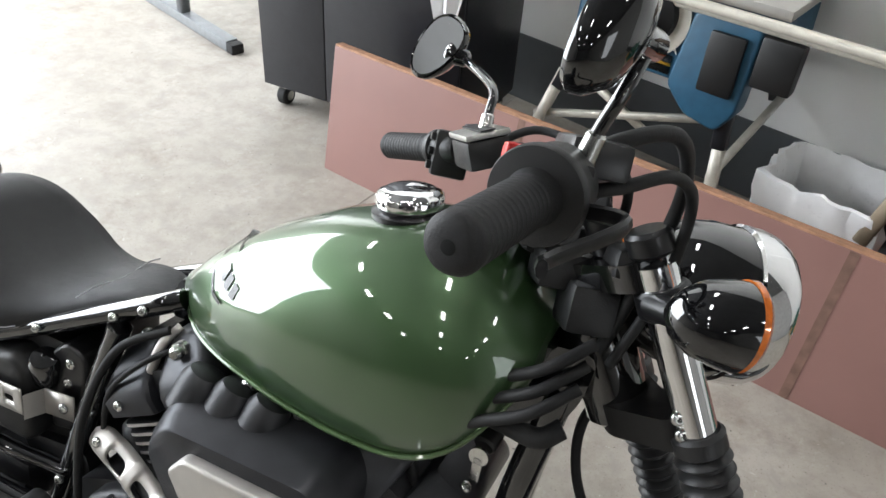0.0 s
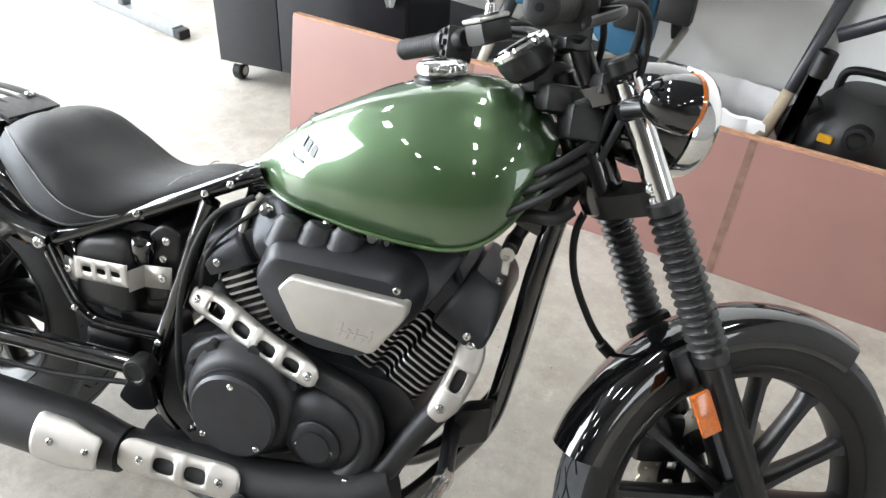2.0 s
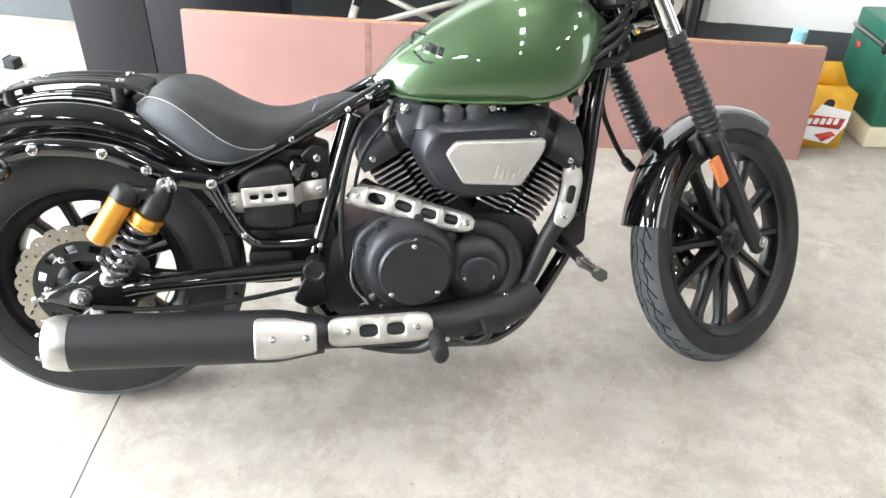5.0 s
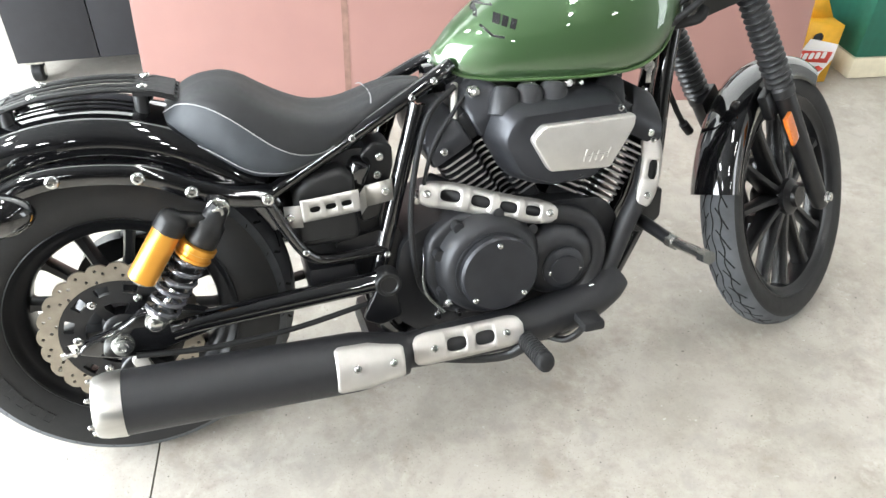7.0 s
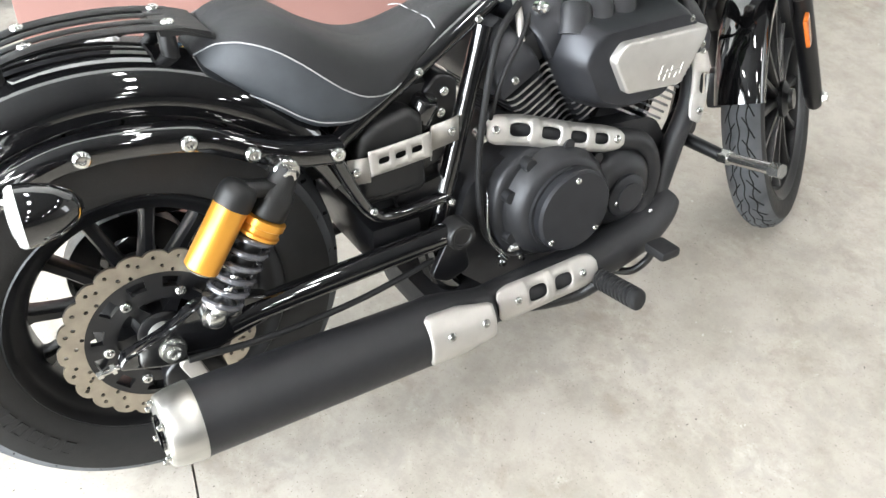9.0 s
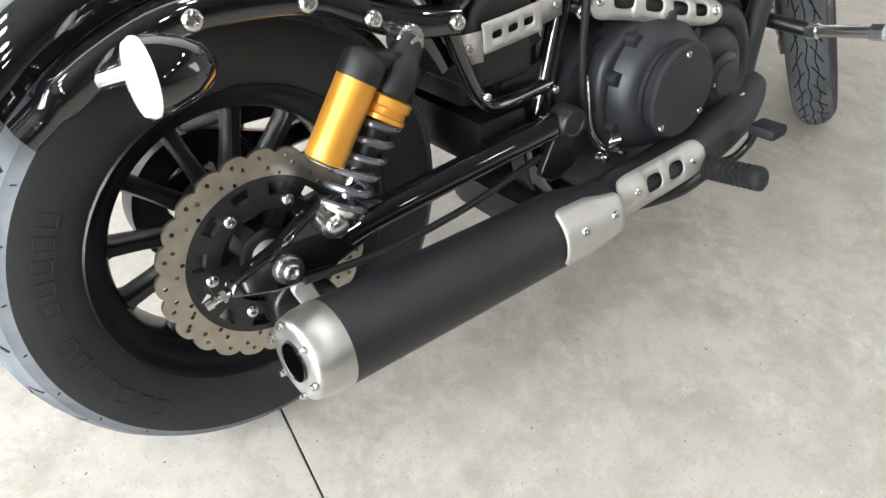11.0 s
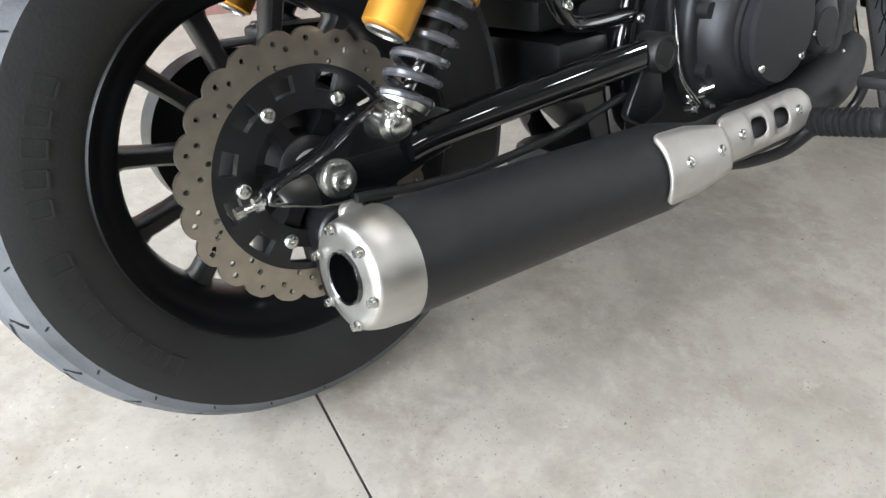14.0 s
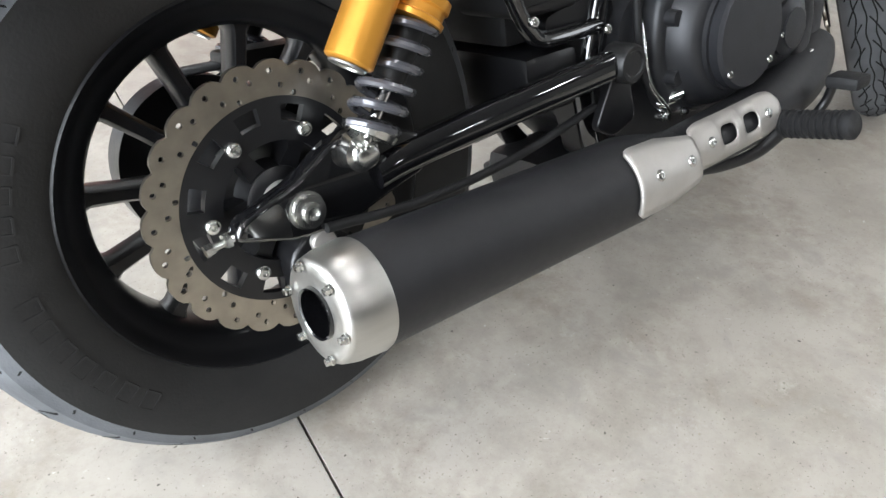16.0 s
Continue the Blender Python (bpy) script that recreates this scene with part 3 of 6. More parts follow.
# seat
def seat():
    xs = [0.135, 0.15, 0.175, 0.22, 0.265, 0.33, 0.395, 0.455, 0.535, 0.585, 0.612]
    top = [0.69, 0.715, 0.738, 0.752, 0.748, 0.703, 0.674, 0.675, 0.704, 0.709, 0.703]
    half = [0.06, 0.085, 0.105, 0.128, 0.142, 0.145, 0.122, 0.096, 0.068, 0.05, 0.028]
    edge = [0.682, 0.675, 0.66, 0.635, 0.598, 0.588, 0.607, 0.636, 0.672, 0.69, 0.696]
    bm = bmesh.new()
    loops, piping = [], {-1: [], 1: []}
    lower = {-1: [], 1: []}
    for t in np.linspace(0, 1, 44):
        x = 0.135 + 0.477 * (t * 0.6 + 0.4 * (0.5 - 0.5 * math.cos(math.pi * t)))

        def sm(ys):
            return sum(interp(xs, ys, min(max(x + o, 0.135), 0.612)) for o in (-0.02, -0.01, 0, 0.01, 0.02)) / 5
        zt, h, ze = sm(top), sm(half), sm(edge)
        drop = (zt - ze)
        fr = interp([0.14, 0.165, 0.2, 0.27, 0.33, 0.40, 0.43], [0.97, 0.9, 0.78, 0.6, 0.42, 0.14, 0.1], x)

        def yf(q):
            return h * interp([0, 0.12, 0.42, 0.68, 0.86, 0.97, 1], [0.9, 1, 0.985, 0.92, 0.8, 0.55, 0.22], q)
        fs = [0, fr * 0.3, fr * 0.65, fr, fr + (1 - fr) * 0.4, fr + (1 - fr) * 0.75, fr + (1 - fr) * 0.94, 1]
        pr = [(-yf(q), ze + drop * q) for q in fs] + [(0, zt - 0.002)]
        pr = pr + [(-y, z) for y, z in reversed(pr[:-1])]
        loops.append([Vector((x, y, z)) for y, z in pr] + [Vector((x, 0, ze - 0.004))])
        for s in (-1, 1):
            if x < 0.425:
                piping[s].append((x, s * (yf(fr) + 0.0008), ze + drop * fr + 0.0008))
            lower[s].append((x, s * (yf(0.05) + 0.0005), ze + drop * 0.06))
    rings(bm, loops)
    me_ob = part("seat_cover", bm, [VINYL, VINYL_SIDE], moto, "black vinyl solo seat with grey stitching", angle=80)
    rows = np.array([[v.z for v in q] for q in loops])
    pz, px = rows[:, 3], [q[0].x for q in loops]
    for q in me_ob.data.polygons:
        if q.center.x < 0.425 and q.center.z < interp(px, pz, q.center.x):
            q.material_index = 1
    for s in (-1, 1):
        for line in (piping[s], lower[s][2:30]):
            bm = bmesh.new()
            tube(bm, line, 0.0011, 5, 1)
            part("stitching", bm, THREAD, moto)
        bm = bmesh.new()
        tube(bm, [(0.50, s * 0.078, 0.688), (0.505, s * 0.05, 0.695), (0.508, 0.02 * s, 0.693), (0.51, 0, 0.693)], 0.0011, 5, 6)
        part("stitching", bm, THREAD, moto)


seat()


# rear fender, rail and rack
def fender(name, c, r, half, a0, a1, mat, m=None, lip=0.02, crown=0.012, seg=48, label="", taper=None):
    prof = [(r - lip - 0.02, -half), (r - lip, -half - 0.001), (r - lip * 0.35, -half * 0.96), (r - 0.002, -half * 0.8), (r + crown * 0.6, -half * 0.45), (r + crown, 0)]
    prof = mirror_prof(prof)
    inner = [(a - 0.004, b * 0.97) for a, b in reversed(prof)]
    bm = bmesh.new()
    revolve_y(bm, c, prof + inner, seg, a0, a1)
    return part(name, bm, mat, moto, label, m=m, angle=50)


fender("rear_fender", RC + Vector((0, 0, 0.012)), 0.385, 0.112, 26, 141, GLOSS, lip=0.035, label="gloss black rear fender", seg=64)
RAIL = curve_points([(-0.215, 0, 0.568), (-0.13, 0, 0.617), (-0.037, 0, 0.642), (0.09, 0, 0.63), (0.169, 0, 0.594), (0.23, 0, 0.57), (0.30, 0, 0.557)], 8)
for s in (-1, 1):
    bm = bmesh.new()
    loops = []
    for i, p in enumerate(RAIL):
        d = (RAIL[min(i + 1, len(RAIL) - 1)] - RAIL[max(i - 1, 0)]).normalized()
        u = Vector((-d.z, 0, d.x))
        w = 0.017 if i > 3 else 0.012
        y0, y1 = s * 0.115, s * 0.151
        loops.append([p + u * a + Vector((0, y, 0)) for a, y in ((-w, y0), (-w, y1 - s * 0.004), (-w + 0.004, y1), (w - 0.006, y1), (w, y1 - s * 0.006), (w, y0))])
    rings(bm, loops)
    part("fender_rail", bm, GLOSS, moto, angle=60)
bolts([(-0.037, -0.150, 0.64), (0.09, -0.150, 0.628), (0.169, -0.150, 0.592), (0.291, -0.150, 0.559)], (0, -1, 0), 0.0115, 0.009, moto, hexed=False)
rack = new("luggage_rack")
rack.parent = moto
tagged(rack, "black luggage rack over the rear fender")
RZ = [(-0.16, 0.708), (-0.13, 0.728), (-0.05, 0.75), (0.04, 0.755), (0.12, 0.747), (0.17, 0.728)]
for y, w in ((-0.052, 0.011), (-0.017, 0.007), (0.017, 0.007), (0.052, 0.011)):
    bm = bmesh.new()
    tube(bm, [(x, y, z) for x, z in RZ], w, 8, 6, flat=0.45, up=(0, 1, 0))
    part("rack_bar", bm, PLASTIC, rack)
for x0, z0, x1, z1 in ((-0.16, 0.705, -0.115, 0.732), (0.1, 0.746, 0.165, 0.732)):
    bm = bmesh.new()
    rings(bm, [[Vector((x, y, z)) for y, z in ((-0.062, zz - 0.005), (0.062, zz - 0.005), (0.062, zz + 0.005), (-0.062, zz + 0.005))] for x, zz in ((x0, z0), ((x0 + x1) / 2, (z0 + z1) / 2 + 0.004), (x1, z1))])
    part("rack_plate", bm, PLASTIC, rack)
bolts([(-0.056, -0.046, 0.751), (0.116, -0.042, 0.751), (-0.056, 0.046, 0.751), (0.116, 0.042, 0.751)], (0, 0, 1), 0.009, 0.006, moto)
for x in (-0.1, 0.11):
    for y in (-0.05, 0.05):
        bm = bmesh.new()
        rod(bm, (x, y, 0.70), (x, y, 0.742), 0.012)
        part("rack_post", bm, PLASTIC, moto)


# frame
def frame_tube(pts, r, name="frame_tube", mat=None, n=8, m=None, seg=14):
    bm = bmesh.new()
    tube(bm, pts, r, seg, n)
    return part(name, bm, mat or GLOSS, moto, m=m)


for s in (-1, 1):
    frame_tube([(1.15, s * 0.022, 0.80), (1.132, s * 0.03, 0.66), (1.118, s * 0.042, 0.50), (1.10, s * 0.05, 0.38), (1.055, s * 0.06, 0.29), (0.99, s * 0.07, 0.19), (0.93, s * 0.08, 0.14), (0.85, s * 0.09, 0.125), (0.6, s * 0.09, 0.15), (0.50, s * 0.09, 0.22), (0.472, s * 0.095, 0.32)], 0.0185)
    frame_tube([(0.66, s * 0.05, 0.735), (0.62, s * 0.065, 0.716), (0.455, s * 0.088, 0.632), (0.33, s * 0.11, 0.572), (0.28, s * 0.125, 0.55)], 0.0145)
    frame_tube([(0.585, s * 0.085, 0.68), (0.53, s * 0.095, 0.51), (0.478, s * 0.10, 0.34)], 0.0165)
    frame_tube([(0.29, s * 0.135, 0.552), (0.315, s * 0.132, 0.49), (0.345, s * 0.128, 0.435), (0.385, s * 0.12, 0.41), (0.5, s * 0.105, 0.405)], 0.011)
    frame_tube([(0.49, s * 0.15, 0.362), (0.3, s * 0.15, 0.352), (0.14, s * 0.15, 0.342), (0.09, s * 0.15, 0.335)], 0.02, "swingarm_tube")
    bm = bmesh.new()
    slab(bm, rounded([(-0.075, 0.318), (-0.065, 0.335), (0.0, 0.356), (0.05, 0.386), (0.085, 0.388), (0.16, 0.36), (0.16, 0.322), (0.05, 0.296), (-0.01, 0.296)], 0.015), s * 0.135, s * 0.157, 0.005)
    part("axle_plate", bm, GLOSS, moto, angle=60)
    bm = bmesh.new()
    lathe(bm, (0.488, s * 0.14, 0.362), (0, s, 0), [(0, 0.026), (0.032, 0.026), (0.036, 0.023), (0.036, 0.018), (0.034, 0.016)], 24)
    part("pivot_cap", bm, PLASTIC, moto)
frame_tube([(1.15, 0, 0.80), (0.9, 0, 0.73), (0.62, 0, 0.70)], 0.03)
bm = bmesh.new()
rod(bm, AXLE + UPV * 0.565 - FWD * 0.047, AXLE + UPV * 0.70 - FWD * 0.047, 0.036, bevel=0.006)
part("steering_head", bm, GLOSS, moto)
bm = bmesh.new()
slab(bm, rounded([(1.175, 0.80), (1.18, 0.86), (1.10, 0.85), (1.04, 0.79), (1.08, 0.74), (1.14, 0.72)], 0.02), -0.035, 0.035, 0.006)
part("head_gusset", bm, GLOSS, moto)

# rear axle nut, adjuster
bm = bmesh.new()
lathe(bm, (0.003, -0.157, 0.326), (0, -1, 0), [(0, 0.02), (0.003, 0.02), (0.0035, 0.017), (0.012, 0.017), (0.0125, 0.011), (0.017, 0.0105), (0.0175, 0.007), (0.012, 0.006)], 6 * 4)
part("axle_nut", bm, BOLT, moto)
bm = bmesh.new()
rod(bm, (-0.065, -0.148, 0.322), (-0.098, -0.148, 0.318), 0.004)
rod(bm, (-0.076, -0.148, 0.321), (-0.082, -0.148, 0.32), 0.0085, seg=6)
rod(bm, (-0.094, -0.148, 0.3185), (-0.102, -0.148, 0.3175), 0.0065, seg=6)
part("chain_adjuster", bm, BOLT, moto)


# shocks
def shock(s):
    lo, hi = Vector((0.068, s * 0.172, 0.369)), Vector((0.206, s * 0.168, 0.561))
    d = (hi - lo)
    n = d.length
    d.normalize()
    at = lambda t: lo + d * n * t
    root = new("rear_shock")
    root.parent = moto
    tagged(root, "gas shock with gold reservoir and dark grey spring")
    bm = bmesh.new()
    _, u, w = frame_of(d)
    pts = [at(0.1 + 0.48 * k / 90) + (u * math.cos(2 * math.pi * 5.4 * k / 90) + w * math.sin(2 * math.pi * 5.4 * k / 90)) * 0.0265 for k in range(91)]
    tube(bm, pts, 0.005, 8, 1)
    part("spring", bm, SPRING, root)
    bm = bmesh.new()
    rod(bm, at(0.05), at(0.7), 0.0065)
    part("damper_rod", bm, CHROME, root)
    bm = bmesh.new()
    rod(bm, at(0.32), at(0.66), 0.017)
    part("damper_body", bm, PLASTIC, root)
    bm = bmesh.new()
    lathe(bm, at(0.07), d, [(0, 0.015), (0.002, 0.028), (0.009, 0.03), (0.012, 0.02), (0.02, 0.012)], 28)
    part("spring_seat", bm, BOLT, root)
    bm = bmesh.new()
    lathe(bm, at(0.585), d, [(0, 0.026), (0.001, 0.032), (0.006, 0.033), (0.008, 0.03), (0.016, 0.03), (0.018, 0.033), (0.028, 0.033), (0.03, 0.028)], 32)
    part("preload_collar", bm, GOLD, root)
    bm = bmesh.new()
    lathe(bm, at(0.715), d, [(0, 0.027), (0.002, 0.0285), (0.04, 0.0265), (0.046, 0.021), (0.062, 0.019), (0.075, 0.016)], 28)
    part("top_cap", bm, PLASTIC, root)
    side = Vector((-d.z, 0, d.x))
    base = at(0.3) + side * 0.058 + Vector((0, s * 0.012, 0))
    bm = bmesh.new()
    lathe(bm, base, d, [(0, 0.018), (0.001, 0.0225), (0.003, 0.0245), (0.1, 0.0245)], 32)
    part("reservoir", bm, GOLD, root, "gold anodised reservoir")
    bm = bmesh.new()
    lathe(bm, base + d * 0.1, d, [(0, 0.0265), (0.02, 0.0265), (0.028, 0.024), (0.034, 0.018), (0.036, 0.01)], 28)
    part("reservoir_cap", bm, PLASTIC, root)
    bm = bmesh.new()
    lathe(bm, base - d * 0.001, -d, [(0, 0.0195), (0.002, 0.018), (0.002, 0.014), (0.0, 0.013)], 28)
    part("reservoir_plug", bm, ALU2, root)
    bm = bmesh.new()
    rings(bm, [[p + Vector((0, y, 0)) + d * z for y, z in ((-0.012, -0.008), (0.012, -0.008), (0.012, 0.012), (-0.012, 0.012))] for p in (base + d * 0.122, at(0.9))])
    part("reservoir_bridge", bm, PLASTIC, root)
    bm = bmesh.new()
    hexhead(bm, hi + Vector((0, s * 0.004, 0)), (0, s, 0), 0.0105, 0.013)
    lathe(bm, hi - Vector((0, s * 0.02, 0)), (0, s, 0), [(0, 0.02), (0.022, 0.02), (0.024, 0.018)], 24)
    part("upper_bolt", bm, BOLT, root)
    bm = bmesh.new()
    lathe(bm, lo - Vector((0, s * 0.02, 0)), (0, s, 0), [(0, 0.019), (0.022, 0.019), (0.024, 0.013), (0.034, 0.0125), (0.036, 0.01)], 24)
    part("lower_bolt", bm, BOLT, root)


shock(-1)
shock(1)

# engine: crankcase, covers
bm = bmesh.new()
slab(bm, rounded([(0.50, 0.26), (0.53, 0.42), (0.62, 0.46), (0.80, 0.46), (0.96, 0.45), (1.0, 0.39), (0.97, 0.25), (0.88, 0.17), (0.6, 0.17)], 0.03), -0.12, 0.12, 0.015)
part("crankcase", bm, ENGINE, moto)
bm = bmesh.new()
lathe(bm, (0.695, -0.10, 0.362), (0, -1, 0), [(0, 0.115), (0.04, 0.112), (0.068, 0.104), (0.08, 0.096), (0.086, 0.09), (0.088, 0.08), (0.095, 0.08)], 64)
slab(bm, rounded([(0.565, 0.34), (0.575, 0.43), (0.64, 0.475), (0.76, 0.47), (0.82, 0.40), (0.80, 0.27), (0.70, 0.24), (0.60, 0.26)], 0.03), -0.10, -0.15, 0.012)
part("clutch_cover", bm, ENGINE, moto)
bm = bmesh.new()
lathe(bm, (0.70, -0.194, 0.362), (0, -1, 0), [(0, 0.079), (0.014, 0.079), (0.019, 0.074), (0.0195, 0.001)], 64)
part("clutch_disc_cover", bm, ENGINE2, moto)
for a in (35, 80, 125, 160, 205):
    bm = bmesh.new()
    ca, sa = math.cos(radians(a)), math.sin(radians(a))
    rod(bm, (0.695 + ca * 0.108, -0.12, 0.362 + sa * 0.108), (0.695 + ca * 0.108, -0.166, 0.362 + sa * 0.108), 0.014, 0.011)
    part("cover_boss", bm, ENGINE, moto)
bolts([(0.699, -0.2125, 0.424), (0.648, -0.2125, 0.315), (0.748, -0.2125, 0.315)], (0, -1, 0), 0.006, 0.004, moto)
bm = bmesh.new()
lathe(bm, (0.842, -0.10, 0.345), (0, -1, 0), [(0, 0.085), (0.05, 0.082), (0.07, 0.072), (0.08, 0.06), (0.084, 0.045), (0.084, 0.04)], 56)
part("generator_cover", bm, ENGINE, moto)
bm = bmesh.new()
lathe(bm, (0.842, -0.178, 0.34), (0, -1, 0), [(0, 0.044), (0.012, 0.044), (0.016, 0.039), (0.018, 0.03), (0.021, 0.0295), (0.022, 0.001)], 48)
part("generator_cap", bm, ENGINE2, moto)
bolts([(0.812, -0.194, 0.335), (0.872, -0.194, 0.336)], (0, -1, 0), 0.005, 0.004, moto)


# cylinders
def cylinder(base, ang, flip):
    d = Vector((math.sin(radians(ang)), 0, math.cos(radians(ang))))
    u = Vector((d.z, 0, -d.x))
    root = new("engine_cylinder")
    root.parent = moto
    tagged(root, "finned air-cooled cylinder")
    mm = Matrix(((u.x, 0, d.x, base[0]), (0, 1, 0, base[1]), (u.z, 0, d.z, base[2]), (0, 0, 0, 1)))
    bm = bmesh.new()
    box(bm, (-0.062, -0.08, 0.05), (0.062, 0.08, 0.34), 0.02, mm)
    part("barrel", bm, ENGINE, root)
    for k in range(11):
        z = 0.178 + 0.0136 * k
        w = 0.078 + 0.0011 * k
        bm = bmesh.new()
        out = rounded([(-w, -0.118), (-0.015, -0.118), (-0.011, -0.1), (0.011, -0.1), (0.015, -0.118), (w, -0.118), (w, 0.118), (-w, 0.118)], 0.022, 3)
        loops = [[mm @ Vector((x, y, zz)) for x, y in out] for zz in (z, z + 0.0045)]
        rings(bm, loops)
        ob = part("cooling_fin", bm, [ENGINE, FINEDGE], root, smooth=False)
        for p in ob.data.polygons:
            if len(p.vertices) == 4 and p.normal.y < -0.6:
                p.material_index = 1
    bm = bmesh.new()
    box(bm, (-0.085, -0.104, 0.328), (0.085, 0.104, 0.385), 0.012, mm)
    part("cylinder_head", bm, ENGINE, root)
    # two sculpted halves of the head cover with a groove between
    for x0, x1 in ((-0.098, -0.008), (0.008, 0.098)):
        bm = bmesh.new()
        loops = []
        o = 1 if x1 > 0.05 else -1
        for z, y, i0, i1 in ((0.327, 0.108, 0.004, 0.004), (0.331, 0.121, 0.0, 0.0), (0.352, 0.124, 0.0, 0.0), (0.372, 0.118, 0.001, 0.004), (0.395, 0.096, 0.002, 0.016), (0.414, 0.074, 0.003, 0.03), (0.419, 0.066, 0.006, 0.038)):
            a, b = (x0 + i0, x1 - i1) if o > 0 else (x0 + i1, x1 - i0)
            loops.append([mm @ Vector((x, yy, z)) for x, yy in rounded([(a, -y), (b, -y), (b, y), (a, y)], 0.012, 3)])
        rings(bm, loops)
        part("head_cover", bm, ENGINE2, root, angle=30)
        bolts([mm @ Vector(((x0 + x1) / 2 + 0.012 * o, -0.1235, 0.35))], (0, -1, 0), 0.0075, 0.006, root)
        bolts([mm @ Vector(((x0 + x1) / 2, -0.05, 0.419))], d, 0.0075, 0.006, root)


cylinder((0.848, 0.0, 0.318), -29, 1)
cylinder((0.827, 0.0, 0.30), 29, -1)

# airbox with silver plate
bm = bmesh.new()
A_BACK = [(0.698, 0.612), (0.725, 0.676), (0.955, 0.681), (0.985, 0.643), (0.977, 0.592), (0.90, 0.503), (0.81, 0.50), (0.742, 0.53)]
A_FRONT = [(0.722, 0.615), (0.748, 0.658), (0.945, 0.663), (0.972, 0.632), (0.965, 0.602), (0.905, 0.524), (0.82, 0.522), (0.757, 0.546)]
loops = []
for t, y in ((0, -0.05), (0.15, -0.125), (0.6, -0.165), (0.88, -0.179), (1.0, -0.183)):
    k = 0 if t < 0.2 else (t - 0.15) / 0.85
    loops.append([Vector((x, y, z)) for x, z in rounded([tuple(Vector(a).lerp(Vector(b), k)) for a, b in zip(A_BACK, A_FRONT)], 0.02, 4)])
rings(bm, loops)
part("airbox", bm, ENGINE2, moto, "charcoal airbox cover", angle=50)
PLATE = [(0.767, 0.616), (0.788, 0.641), (0.976, 0.642), (0.973, 0.618), (0.927, 0.544), (0.803, 0.552)]
bm = bmesh.new()
slab(bm, rounded(PLATE, 0.008, 3), -0.178, -0.2, 0.005)
part("airbox_plate", bm, ALU, moto, "satin silver airbox plate", angle=35)
bolts([(0.739, -0.174, 0.640), (0.951, -0.18, 0.652), (0.753, -0.166, 0.556), (0.875, -0.179, 0.530)], (0, -1, 0), 0.0065, 0.004, moto)
for x in (0.742, 0.79, 0.838):
    bm = bmesh.new()
    lathe(bm, (x, -0.12, 0.665), (0.25, 0.3, 0.9), [(-0.02, 0.03), (0.02, 0.028), (0.032, 0.022), (0.036, 0.01)], 24)
    part("intake_runner", bm, ENGINE, moto)

# exhaust
HEAD_R = [(0.60, -0.07, 0.515), (0.65, -0.112, 0.497), (0.73, -0.135, 0.47), (0.83, -0.146, 0.445), (0.90, -0.15, 0.42), (0.928, -0.155, 0.362), (0.91, -0.165, 0.30), (0.86, -0.185, 0.255)]
HEAD_F = [(1.05, -0.06, 0.575), (1.058, -0.10, 0.53), (1.045, -0.125, 0.465), (1.0, -0.14, 0.385), (0.96, -0.155, 0.31), (0.92, -0.175, 0.265)]
frame_tube(HEAD_R, 0.021, "exhaust_header", EXHAUST, seg=20)
frame_tube(HEAD_F, 0.021, "exhaust_header", EXHAUST, seg=20)
bm = bmesh.new()
tube(bm, [(0.975, -0.158, 0.285), (0.93, -0.17, 0.262), (0.86, -0.185, 0.243), (0.72, -0.2, 0.23), (0.52, -0.21, 0.232), (0.44, -0.216, 0.234)], lambda t: 0.034 + 0.010 * math.sin(math.pi * min(1, t * 1.2) ** 0.8) if t < 0.9 else 0.038, 28, 6, flat=1.1)
part("collector", bm, EXHAUST, moto)
bolts([(0.903, -0.196, 0.289), (0.952, -0.178, 0.236), (0.80, -0.228, 0.215)], (0, -1, 0.2), 0.0065, 0.004, moto)
MA, MB = Vector((0.50, -0.222, 0.235)), Vector((-0.0, -0.246, 0.2645))
MD = (MB - MA).normalized()
ML = (MB - MA).length
bm = bmesh.new()
lathe(bm, MA, MD, [(0, 0.041), (0.02, 0.043), (0.075, 0.0535), (0.1, 0.0565), (0.115, 0.0562), (ML, 0.0562)], 56)
part("muffler", bm, EXHAUST, moto, "matte black muffler can")
bm = bmesh.new()
lathe(bm, MB, MD, [(0, 0.057), (0.003, 0.0578), (0.03, 0.0558), (0.043, 0.0525), (0.0468, 0.0502), (0.0485, 0.0465), (0.0485, 0.038), (0.0485, 0.0262)], 56, caps=False)
part("muffler_tip", bm, ALU2, moto, "brushed aluminium muffler end cap")
bm = bmesh.new()
lathe(bm, MB, MD, [(0.02, 0.026), (0.051, 0.026), (0.053, 0.0255), (0.052, 0.0235), (-0.05, 0.023), (-0.06, 0.002)], 40, caps=False)
part("exhaust_outlet", bm, GLOSS, moto)
_, mu, mw = frame_of(MD)
for k in range(6):
    a = radians(60 * k + 20)
    bm = bmesh.new()
    hexhead(bm, MB + MD * 0.0495 + (mu * math.cos(a) + mw * math.sin(a)) * 0.0455, MD, 0.0042, 0.007)
    part("cap_bolt", bm, BOLT, moto)


